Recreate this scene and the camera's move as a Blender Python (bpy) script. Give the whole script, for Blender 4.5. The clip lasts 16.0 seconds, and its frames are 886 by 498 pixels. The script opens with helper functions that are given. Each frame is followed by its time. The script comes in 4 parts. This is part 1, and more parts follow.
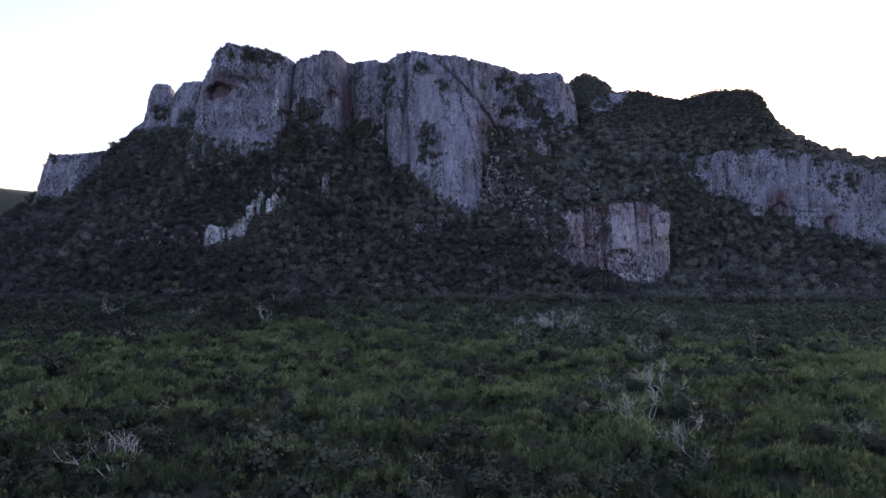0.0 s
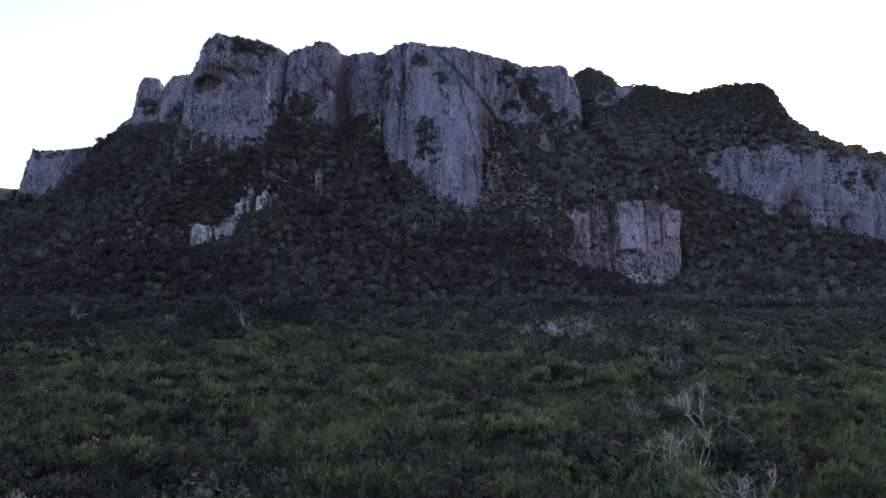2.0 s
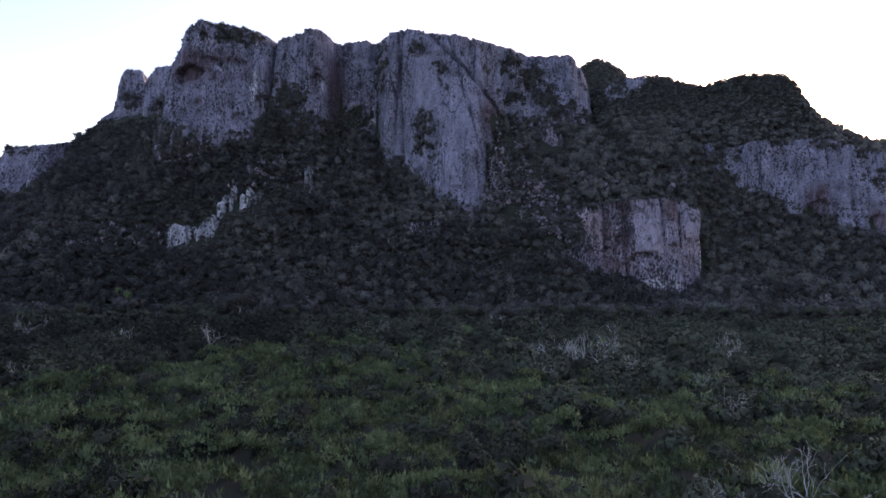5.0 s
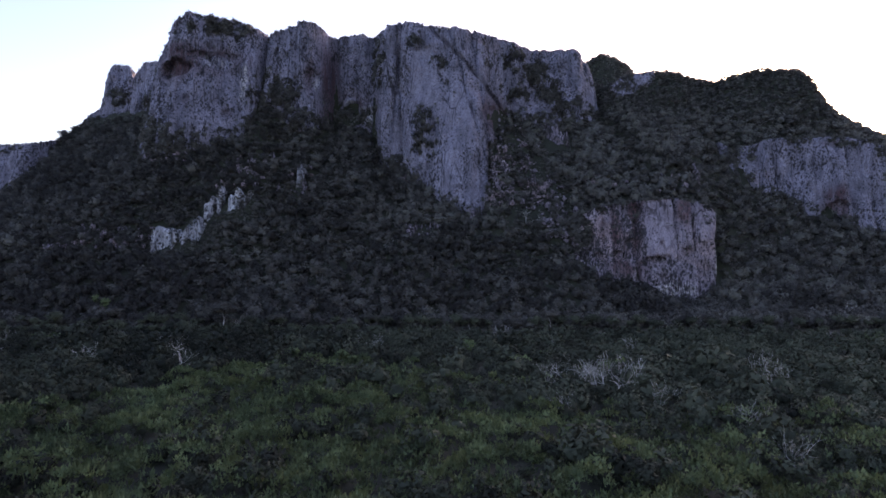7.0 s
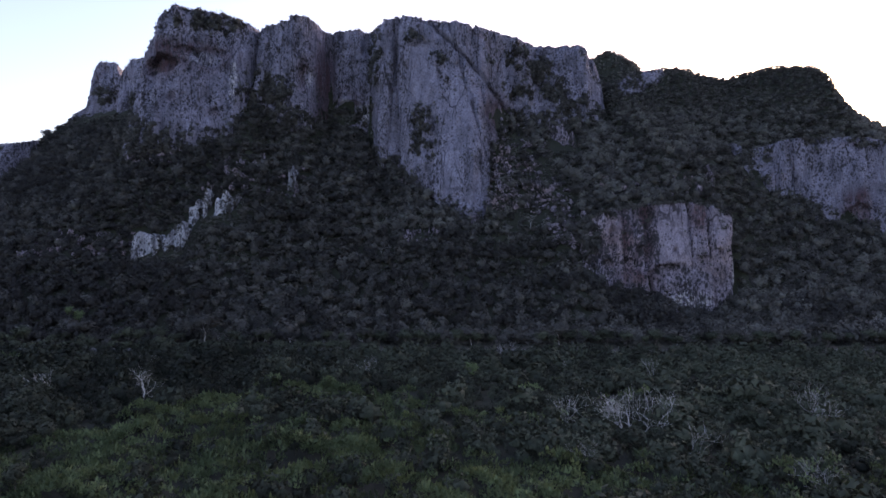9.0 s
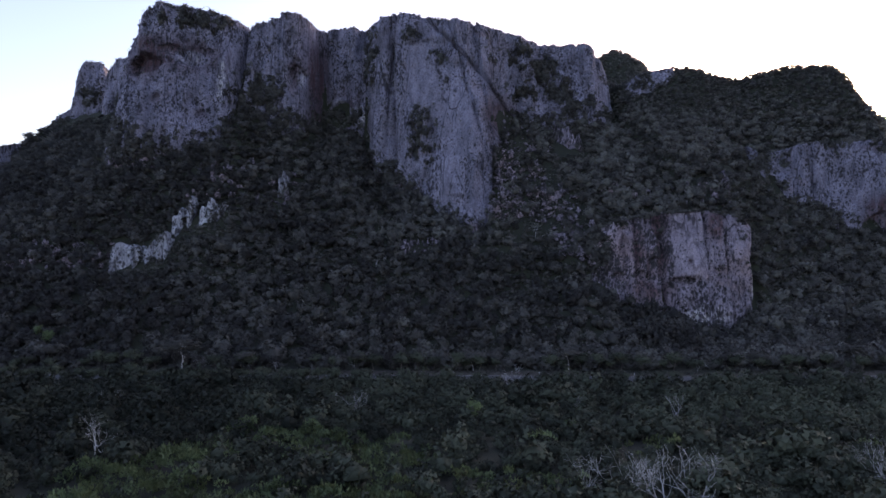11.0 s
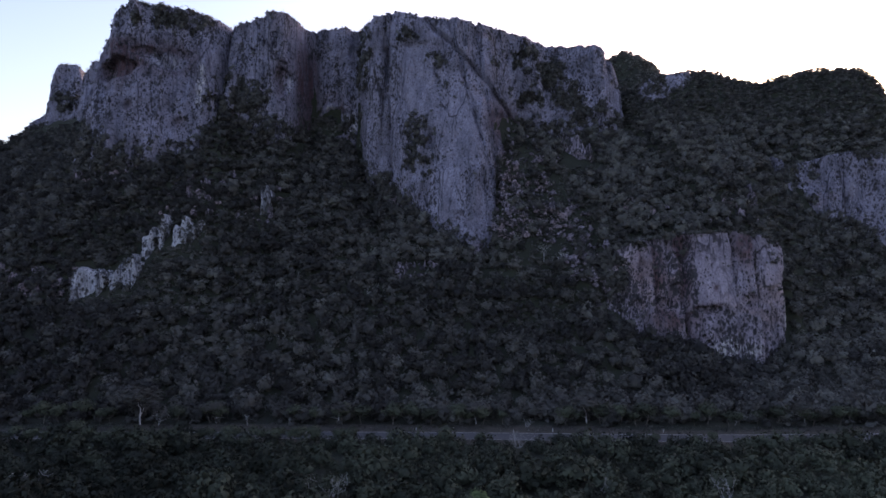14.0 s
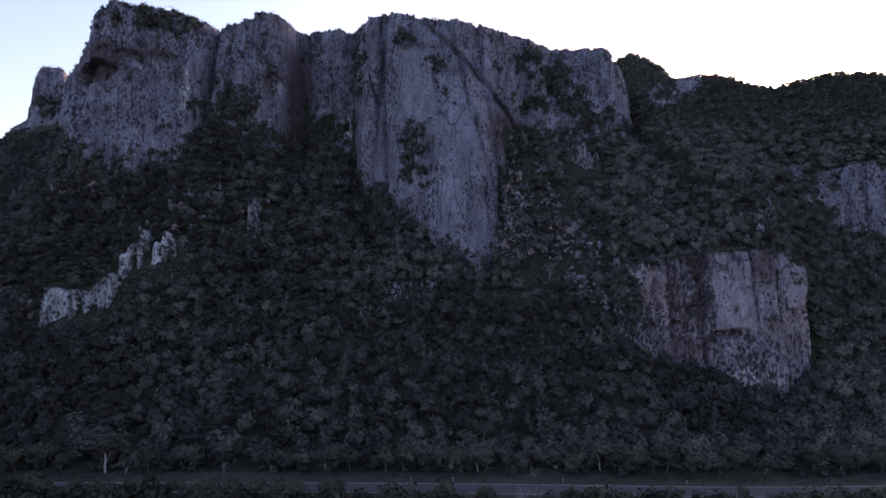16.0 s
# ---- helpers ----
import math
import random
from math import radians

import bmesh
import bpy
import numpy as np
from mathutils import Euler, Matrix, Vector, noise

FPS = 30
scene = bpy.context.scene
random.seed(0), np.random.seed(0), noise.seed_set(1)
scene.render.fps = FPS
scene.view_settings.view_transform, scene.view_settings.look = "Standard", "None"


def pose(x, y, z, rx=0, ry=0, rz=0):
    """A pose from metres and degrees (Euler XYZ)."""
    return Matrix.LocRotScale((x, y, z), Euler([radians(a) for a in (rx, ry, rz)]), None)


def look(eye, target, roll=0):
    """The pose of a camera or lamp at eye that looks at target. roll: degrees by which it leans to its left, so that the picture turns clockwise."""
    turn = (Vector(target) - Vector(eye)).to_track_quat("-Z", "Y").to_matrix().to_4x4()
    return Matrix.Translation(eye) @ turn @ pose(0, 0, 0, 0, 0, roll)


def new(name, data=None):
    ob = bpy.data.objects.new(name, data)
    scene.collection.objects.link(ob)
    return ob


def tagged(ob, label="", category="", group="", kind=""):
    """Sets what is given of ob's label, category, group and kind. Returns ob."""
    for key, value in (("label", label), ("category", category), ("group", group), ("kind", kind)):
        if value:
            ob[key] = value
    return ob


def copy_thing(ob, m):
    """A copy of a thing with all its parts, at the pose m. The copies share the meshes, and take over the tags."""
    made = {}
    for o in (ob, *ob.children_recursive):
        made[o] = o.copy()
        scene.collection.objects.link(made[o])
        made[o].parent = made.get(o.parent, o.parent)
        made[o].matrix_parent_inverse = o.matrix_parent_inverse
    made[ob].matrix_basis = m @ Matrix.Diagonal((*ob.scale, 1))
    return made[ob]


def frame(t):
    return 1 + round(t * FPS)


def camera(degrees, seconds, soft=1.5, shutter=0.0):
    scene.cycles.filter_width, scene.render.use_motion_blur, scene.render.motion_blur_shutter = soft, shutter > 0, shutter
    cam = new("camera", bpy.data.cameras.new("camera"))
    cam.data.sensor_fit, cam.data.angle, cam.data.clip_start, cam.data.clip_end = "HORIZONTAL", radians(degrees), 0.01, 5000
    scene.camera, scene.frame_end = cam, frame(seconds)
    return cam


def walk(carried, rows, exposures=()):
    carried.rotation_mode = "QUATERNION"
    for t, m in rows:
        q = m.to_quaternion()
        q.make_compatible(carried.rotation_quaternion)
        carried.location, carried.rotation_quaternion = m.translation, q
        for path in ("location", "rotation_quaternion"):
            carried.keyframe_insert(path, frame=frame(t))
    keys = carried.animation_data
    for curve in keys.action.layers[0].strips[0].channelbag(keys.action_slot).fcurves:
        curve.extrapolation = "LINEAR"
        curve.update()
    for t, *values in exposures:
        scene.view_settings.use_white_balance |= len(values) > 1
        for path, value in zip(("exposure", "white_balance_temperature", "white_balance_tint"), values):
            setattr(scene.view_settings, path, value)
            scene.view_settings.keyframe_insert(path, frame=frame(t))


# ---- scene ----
cam = camera(72.2, 16.0, soft=1.6)
METRES, EYE, TILT, LEAN, TURN = 160.0, 30.0, 0.0, 0.0, 0.0
ROWS = [
    (0.0, 0.0, 0.0, 0.0, 0.0, 0.0, -0.0),
    (0.5, 0.0009, 0.0311, 0.0, -0.01, -0.0, -0.02),
    (1.0, 0.0017, 0.0624, 0.0001, -0.02, 0.0, -0.03),
    (1.5, 0.0024, 0.0938, 0.0004, -0.03, 0.0, -0.04),
    (2.0, 0.0027, 0.1252, 0.0009, -0.04, -0.01, -0.04),
    (2.5, 0.0032, 0.157, 0.0015, -0.03, -0.01, -0.04),
    (3.0, 0.0033, 0.1885, 0.0024, -0.05, -0.01, -0.04),
    (3.5, 0.0036, 0.2195, 0.0036, -0.05, -0.01, -0.04),
    (4.0, 0.004, 0.2508, 0.005, -0.05, 0.0, -0.04),
    (6.5, 0.0048, 0.4041, 0.018, -0.06, 0.01, -0.02),
    (7.0, 0.0048, 0.4347, 0.0216, -0.05, 0.02, -0.02),
    (7.5, 0.0047, 0.4654, 0.0254, -0.07, 0.03, -0.03),
    (8.0, 0.0047, 0.4957, 0.0301, -0.08, 0.03, -0.03),
    (8.5, 0.0048, 0.5259, 0.0363, -0.07, 0.03, -0.04),
    (9.0, 0.0048, 0.5562, 0.0429, -0.09, 0.05, -0.04),
    (11.5, 0.007, 0.7073, 0.0884, -0.1, 0.03, -0.01),
    (12.0, 0.0078, 0.7373, 0.0978, -0.1, 0.03, 0.01),
    (12.5, 0.0087, 0.7672, 0.1092, -0.09, 0.01, 0.0),
    (13.0, 0.0091, 0.7967, 0.1223, -0.09, -0.02, 0.01),
    (13.5, 0.0095, 0.8265, 0.1342, -0.1, -0.01, 0.0),
    (14.0, 0.0102, 0.8556, 0.1465, -0.1, -0.01, 0.02),
    (14.5, 0.0112, 0.884, 0.1598, -0.1, -0.05, 0.01),
    (15.0, 0.0127, 0.9124, 0.1724, -0.08, -0.06, 0.0),
    (15.5, 0.0131, 0.9405, 0.1849, -0.1, -0.06, 0.01),
    (16.0, 0.0135, 0.9685, 0.197, -0.11, -0.08, 0.0),
]
walk(cam, [(t, pose(0, 0, EYE, TILT, LEAN, TURN) @ pose(METRES * x, METRES * y, METRES * z, 90 + pitch, roll, yaw)) for t, x, y, z, yaw, pitch, roll in ROWS],
     exposures=[(0, 2.05, 6600, 35), (4, 1.98, 6600, 35), (9, 1.82, 6600, 35), (12.5, 1.72, 6600, 35), (16, 1.61, 6600, 35)])

# ---- light ----
SUN_AZIMUTH, SUN_HEIGHT = 38.0, 10.0
world = bpy.data.worlds.new("sky")
world.use_nodes = True
scene.world = world
wn = world.node_tree.nodes
sky = wn.new("ShaderNodeTexSky")
sky.sky_type, sky.sun_disc = "NISHITA", False
sky.sun_elevation, sky.sun_rotation = radians(SUN_HEIGHT), radians(SUN_AZIMUTH)
sky.air_density, sky.dust_density, sky.ozone_density = 1.0, 2.4, 1.5
wn["Background"].inputs["Strength"].default_value = 0.15
world.node_tree.links.new(sky.outputs[0], wn["Background"].inputs["Color"])
sun = new("sun", bpy.data.lights.new("sun", "SUN"))
sun.data.energy, sun.data.angle, sun.data.color = 0.6, radians(0.6), (1.0, 0.93, 0.82)
_a, _h = radians(SUN_AZIMUTH), radians(SUN_HEIGHT)
sun.matrix_world = look((0, 0, 0), (-math.sin(_a) * math.cos(_h), -math.cos(_a) * math.cos(_h), -math.sin(_h)))
sun.location = (400, 600, 400)


# ---- materials ----
class Nodes:
    """A short hand for building a node material."""

    def __init__(self, name):
        self.mat = bpy.data.materials.new(name)
        self.mat.use_nodes = True
        self.tree = self.mat.node_tree
        self.bsdf = self.tree.nodes["Principled BSDF"]
        self.out = self.tree.nodes["Material Output"]

    def node(self, kind, **sets):
        n = self.tree.nodes.new(kind)
        for k, v in sets.items():
            if k == "operation":
                n.operation = v
            elif k == "feature":
                n.feature = v
            elif k == "attribute":
                n.attribute_name = v
        return n

    def link(self, a, b):
        self.tree.links.new(a, b)

    def coords(self, scale):
        c = self.node("ShaderNodeTexCoord")
        m = self.node("ShaderNodeMapping")
        m.inputs["Scale"].default_value = scale
        self.link(c.outputs["Object"], m.inputs["Vector"])
        return m.outputs[0]

    def noise(self, scale, size=1.0, detail=4.0, rough=0.55):
        n = self.node("ShaderNodeTexNoise")
        n.inputs["Scale"].default_value = size
        n.inputs["Detail"].default_value = detail
        n.inputs["Roughness"].default_value = rough
        self.link(self.coords(scale), n.inputs["Vector"])
        return n.outputs["Fac"]

    def cells(self, scale, size=1.0, jitter=1.0, feature="F1"):
        """Distance to scattered points (or to the borders between them), bent by noise."""
        v = self.node("ShaderNodeTexVoronoi", feature=feature)
        v.inputs["Scale"].default_value = size
        v.inputs["Randomness"].default_value = jitter
        at = self.coords(scale)
        bend = self.node("ShaderNodeTexNoise")
        bend.inputs["Scale"].default_value = 2.2
        bend.inputs["Detail"].default_value = 3.0
        self.link(at, bend.inputs["Vector"])
        add = self.node("ShaderNodeMix")
        add.data_type, add.blend_type = "RGBA", "LINEAR_LIGHT"
        add.inputs[0].default_value = 0.22
        self.link(at, add.inputs[6])
        self.link(bend.outputs["Color"], add.inputs[7])
        self.link(add.outputs[2], v.inputs["Vector"])
        return v.outputs["Distance"]

    def ramp(self, fac, stops):
        r = self.node("ShaderNodeValToRGB")
        els = r.color_ramp.elements
        while len(els) < len(stops):
            els.new(0.5)
        for e, (at, c) in zip(els, stops):
            e.position = at
            e.color = (*c, 1) if len(c) == 3 else c
        self.link(fac, r.inputs[0])
        return r.outputs[0]

    def mix(self, fac, a, b, mode="MIX"):
        m = self.node("ShaderNodeMix")
        m.data_type, m.blend_type = "RGBA", mode
        for sock, v in ((m.inputs[0], fac), (m.inputs[6], a), (m.inputs[7], b)):
            if isinstance(v, (int, float)):
                sock.default_value = v
            elif isinstance(v, tuple):
                sock.default_value = (*v, 1)
            else:
                self.link(v, sock)
        return m.outputs[2]

    def maths(self, op, a, b=0.0):
        m = self.node("ShaderNodeMath", operation=op)
        for sock, v in ((m.inputs[0], a), (m.inputs[1], b)):
            if isinstance(v, (int, float)):
                sock.default_value = v
            else:
                self.link(v, sock)
        return m.outputs[0]

    def bump(self, height, strength, distance):
        b = self.node("ShaderNodeBump")
        b.inputs["Strength"].default_value = strength
        b.inputs["Distance"].default_value = distance
        self.link(height, b.inputs["Height"])
        self.link(b.outputs[0], self.bsdf.inputs["Normal"])


def grey(a, b):
    return (a, a, a), (b, b, b)


def rock_material(name, low, high, stain, pit_share=0.5, warm_share=0.62):
    """Weathered limestone: faint upright streaks, thin joints, dark pockets, iron and calcite staining."""
    n = Nodes(name)
    streak = n.noise((0.22, 0.22, 0.030), 1.0, 5.0, 0.6)
    base = n.ramp(streak, [(0.30, low), (0.70, high)])
    big = n.noise((0.03, 0.03, 0.045), 1.0, 4.0, 0.6)
    base = n.mix(n.ramp(big, [(warm_share, (0, 0, 0)), (warm_share + 0.1, (0.6,) * 3)]), base, stain)
    fine = n.noise((1.1, 1.1, 0.8), 1.0, 8.0, 0.78)
    base = n.mix(1.0, base, n.ramp(fine, [(0.34, (0.55,) * 3), (0.46, (0.86,) * 3), (0.56, (1.02,) * 3), (0.66, (1.4,) * 3)]), "MULTIPLY")
    patch = n.noise((0.075, 0.075, 0.05), 1.0, 5.0, 0.7)
    base = n.mix(1.0, base, n.ramp(patch, [(0.34, (0.60,) * 3), (0.50, (0.94,) * 3), (0.66, (1.16,) * 3)]), "MULTIPLY")
    # iron staining that also paints the hollows' shade, white calcite where water runs
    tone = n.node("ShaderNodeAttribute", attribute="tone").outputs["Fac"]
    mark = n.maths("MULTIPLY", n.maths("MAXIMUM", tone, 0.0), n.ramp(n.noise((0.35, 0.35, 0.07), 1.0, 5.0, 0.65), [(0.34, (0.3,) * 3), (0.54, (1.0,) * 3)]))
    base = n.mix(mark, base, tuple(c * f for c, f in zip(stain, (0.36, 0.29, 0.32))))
    pale = n.maths("MULTIPLY", n.maths("MAXIMUM", n.maths("MULTIPLY", tone, -1.0), 0.0), n.ramp(n.noise((0.9, 0.9, 0.07), 1.0, 4.0, 0.6), [(0.46, (0,) * 3), (0.58, (1.0,) * 3)]))
    base = n.mix(pale, base, (0.70, 0.66, 0.66))
    # thin black water streaks
    thin = n.noise((0.75, 0.75, 0.028), 1.0, 4.0, 0.6)
    zone = n.noise((0.05, 0.05, 0.03), 1.0, 2.0, 0.5)
    wet = n.maths("ADD", thin, n.maths("MULTIPLY", zone, 0.4))
    base = n.mix(n.ramp(wet, [(0.76, (0, 0, 0)), (0.86, (0.45,) * 3)]), base, tuple(c * 0.4 for c in low))
    # long upright joints
    joint = n.cells((0.13, 0.13, 0.018), 1.0, 0.9, "DISTANCE_TO_EDGE")
    split = n.ramp(joint, [(0.008, (0.9,) * 3), (0.036, (0, 0, 0))])
    split = n.maths("MULTIPLY", split, n.ramp(zone, [(0.42, (0.1,) * 3), (0.58, (1.0,) * 3)]))
    base = n.mix(split, base, tuple(c * 0.22 for c in low))
    # pockets with their inner shade painted in, and lichen spots, at two sizes, thick in places
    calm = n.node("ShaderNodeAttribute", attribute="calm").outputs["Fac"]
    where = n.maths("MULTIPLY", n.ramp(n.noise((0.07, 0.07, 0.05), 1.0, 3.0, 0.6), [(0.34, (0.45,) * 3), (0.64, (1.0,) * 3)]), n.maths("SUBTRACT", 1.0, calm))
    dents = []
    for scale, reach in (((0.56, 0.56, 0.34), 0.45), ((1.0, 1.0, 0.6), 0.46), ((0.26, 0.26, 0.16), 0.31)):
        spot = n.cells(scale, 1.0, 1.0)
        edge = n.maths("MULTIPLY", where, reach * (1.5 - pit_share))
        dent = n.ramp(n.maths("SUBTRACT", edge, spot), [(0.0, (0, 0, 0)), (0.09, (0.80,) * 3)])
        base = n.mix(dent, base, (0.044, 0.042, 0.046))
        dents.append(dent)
    n.link(base, n.bsdf.inputs["Base Color"])
    n.bsdf.inputs["Roughness"].default_value = 0.9
    n.bsdf.inputs["Specular IOR Level"].default_value = 0.2
    relief = n.maths("SUBTRACT", n.maths("ADD", n.maths("MULTIPLY", fine, 0.8), n.maths("MULTIPLY", streak, 0.7)), n.maths("MULTIPLY", n.maths("ADD", dents[0], split), 0.35))
    n.bump(relief, 0.9, 2.0)
    return n.mat


def leaf_material(name, dark, light, clear=0.25):
    """Leaves: each plant has a tone, partly painted veil and edge dimming, each leaf clump a small shift of it."""
    n = Nodes(name)
    tone = n.node("ShaderNodeAttribute", attribute="tone").outputs["Fac"]
    info = n.node("ShaderNodeObjectInfo").outputs["Random"]
    geo = n.node("ShaderNodeNewGeometry").outputs["Random Per Island"]
    fac = n.maths("ADD", n.maths("MULTIPLY", tone, 0.7), n.maths("MULTIPLY", geo, 0.14))
    fac = n.maths("ADD", fac, n.maths("MULTIPLY", info, 0.12))
    col = n.ramp(fac, [(0.1, dark), (0.9, light)])
    n.link(col, n.bsdf.inputs["Base Color"])
    n.bsdf.inputs["Roughness"].default_value = 0.75
    n.bsdf.inputs["Specular IOR Level"].default_value = 0.1
    tr = n.node("ShaderNodeBsdfTranslucent")
    n.link(col, tr.inputs[0])
    mx = n.node("ShaderNodeMixShader")
    mx.inputs[0].default_value = clear
    n.link(n.bsdf.outputs[0], mx.inputs[1])
    n.link(tr.outputs[0], mx.inputs[2])
    n.link(mx.outputs[0], n.out.inputs[0])
    return n.mat


def plain_material(name, a, b, size=1.0, rough=0.9, bump=0.3, depth=0.05):
    n = Nodes(name)
    s = n.noise((size,) * 3, 1.0, 6.0, 0.65)
    big = n.noise((size * 0.13,) * 3, 1.0, 3.0, 0.5)
    f = n.maths("ADD", n.maths("MULTIPLY", s, 0.6), n.maths("MULTIPLY", big, 0.4))
    n.link(n.ramp(f, [(0.35, a), (0.65, b)]), n.bsdf.inputs["Base Color"])
    n.bsdf.inputs["Roughness"].default_value = rough
    n.bump(s, bump, depth)
    return n.mat


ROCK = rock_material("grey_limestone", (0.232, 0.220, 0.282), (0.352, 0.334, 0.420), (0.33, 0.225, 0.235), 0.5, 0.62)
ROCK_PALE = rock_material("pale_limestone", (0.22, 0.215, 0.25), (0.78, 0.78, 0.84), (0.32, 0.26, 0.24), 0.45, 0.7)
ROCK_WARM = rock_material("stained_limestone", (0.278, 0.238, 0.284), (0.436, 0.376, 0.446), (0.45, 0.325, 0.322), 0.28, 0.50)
# dark humus, blackened further to paint the shade in gaps between crowns
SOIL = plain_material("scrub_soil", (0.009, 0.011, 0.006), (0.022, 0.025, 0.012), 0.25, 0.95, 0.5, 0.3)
# dry earth and grass, darkened in colour for the trees' shade
VERGE = plain_material("shaded_dry_verge", (0.020, 0.019, 0.013), (0.046, 0.036, 0.028), 0.6)
ASPHALT = plain_material("asphalt", (0.036, 0.038, 0.043), (0.055, 0.057, 0.062), 1.5, 0.85, 0.2, 0.01)
PAINT = plain_material("worn_road_paint", (0.22, 0.22, 0.21), (0.38, 0.38, 0.37), 1.2, 0.8, 0.1, 0.01)
CONCRETE = plain_material("pale_concrete", (0.40, 0.40, 0.39), (0.55, 0.55, 0.53), 2.0, 0.85, 0.2, 0.01)
WHITEWASH = plain_material("whitewash", (0.62, 0.62, 0.62), (0.8, 0.8, 0.79), 1.5, 0.85, 0.2, 0.01)
# forest leaves lifted towards grey-purple, haze put into their colour
LEAF_HILL = leaf_material("forest_leaves", (0.045, 0.043, 0.042), (0.184, 0.180, 0.164), 0.35)
LEAF_SCRUB = leaf_material("scrub_leaves", (0.022, 0.025, 0.020), (0.098, 0.110, 0.076), 0.15)
LEAF_FIELD = leaf_material("bright_leaves", (0.058, 0.082, 0.046), (0.246, 0.316, 0.150), 0.4)
BARK = plain_material("bark", (0.09, 0.075, 0.06), (0.18, 0.16, 0.14), 3.0)
BARK_BARE = plain_material("bleached_wood", (0.30, 0.29, 0.29), (0.52, 0.51, 0.50), 3.0)


# ---- small tools ----
_TABLE = np.random.RandomState(7).rand(65536)


def lattice(p, seed=0):
    """Smooth noise from 0 to 1 at points p (n x 3)."""
    p = np.asarray(p, dtype=float) + 1000.0
    i = np.floor(p).astype(np.int64)
    f = p - i
    f = f * f * (3 - 2 * f)
    out = np.zeros(len(p))
    for dx in (0, 1):
        for dy in (0, 1):
            for dz in (0, 1):
                k = ((i[:, 0] + dx) * 73856093) ^ ((i[:, 1] + dy) * 19349663) ^ ((i[:, 2] + dz) * 83492791) ^ (seed * 2654435)
                w = (f[:, 0] if dx else 1 - f[:, 0]) * (f[:, 1] if dy else 1 - f[:, 1]) * (f[:, 2] if dz else 1 - f[:, 2])
                out += w * _TABLE[(k ^ (k >> 15)) & 65535]
    return out


def fbm(x, y, z, octaves=3, seed=0):
    """Layered noise, about -1 to 1."""
    x, y, z = np.broadcast_arrays(np.asarray(x, float), y, z)
    shape = x.shape
    p = np.stack([x.ravel(), y.ravel(), z.ravel()], 1)
    out, amp, total = np.zeros(len(p)), 1.0, 0.0
    for o in range(octaves):
        out += amp * (lattice(p, seed + o) * 2 - 1)
        total += amp
        p, amp = p * 2.03 + 11.3, amp * 0.5
    return (out / total).reshape(shape)


def smooth(a, b, v):
    t = np.clip((v - a) / (b - a), 0, 1)
    return t * t * (3 - 2 * t)


def mesh_from(name, verts, faces, material, tone=None, shade=False, normals=None):
    """A mesh from arrays: n x 3 corners, m x 3 or m x 4 faces, a tone for each corner."""
    verts = np.asarray(verts, np.float32)
    faces = np.asarray(faces, np.int32)
    k = faces.shape[1]
    me = bpy.data.meshes.new(name)
    me.vertices.add(len(verts))
    me.vertices.foreach_set("co", verts.ravel())
    me.loops.add(faces.size)
    me.loops.foreach_set("vertex_index", faces.ravel())
    me.polygons.add(len(faces))
    me.polygons.foreach_set("loop_start", np.arange(0, faces.size, k, dtype=np.int32))
    me.polygons.foreach_set("loop_total", np.full(len(faces), k, np.int32))
    me.polygons.foreach_set("use_smooth", np.full(len(faces), shade or normals is not None, bool))
    if tone is not None:
        at = me.attributes.new("tone", "FLOAT", "POINT")
        at.data.foreach_set("value", np.asarray(tone, np.float32))
    me.materials.append(material)
    me.update(calc_edges=True)
    me.validate()
    if normals is not None:
        n = np.asarray(normals, float)
        me.normals_split_custom_set_from_vertices(n / np.linalg.norm(n, axis=1, keepdims=True))
    return me


def grid_faces(rows, cols):
    a = np.arange(rows * cols).reshape(rows, cols)
    return np.stack([a[:-1, :-1], a[:-1, 1:], a[1:, 1:], a[1:, :-1]], -1).reshape(-1, 4)


def child(name, me, parent, label=""):
    ob = new(name, me)
    ob.parent = parent
    return tagged(ob, label)


# ---- the land: break lines, as (x, y, z) from west to east ----
FOOT = [(-900, 560, 0), (-420, 430, 0), (-300, 375, 0), (-250, 352, 0), (-160, 334, 0), (-60, 331, 0), (20, 336, 0),
        (75, 344, 0), (120, 352, 0), (165, 352, 0), (230, 376, 0), (330, 384, 0), (900, 420, 0)]
LOW_A = [(-900, 600, 10), (-350, 430, 22), (-250, 392, 26), (-187, 383, 28), (-130, 372, 22), (-95, 362, 13), (-60, 364, 15), (-20, 370, 18),
         (20, 375, 19), (50, 382, 22), (72, 389, 28), (80, 389, 20), (96, 388, 16), (108, 387, 10), (121, 386, 4), (136, 388, 8), (146, 389, 16), (160, 392, 12),
         (200, 405, 18), (250, 415, 20), (330, 420, 10), (900, 450, 10)]
LOW_B = [(-900, 640, 14), (-350, 460, 34), (-250, 412, 42), (-187, 400, 42), (-130, 392, 34), (-95, 382, 25), (-60, 385, 29), (-20, 390, 33),
         (20, 396, 37), (50, 400, 42), (68, 399, 46), (74, 397, 52), (88, 397, 57), (110, 399, 60), (122, 399, 61), (146, 402, 58), (152, 404, 52), (157, 406, 30),
         (200, 425, 34), (250, 430, 36), (330, 435, 24), (900, 480, 24)]
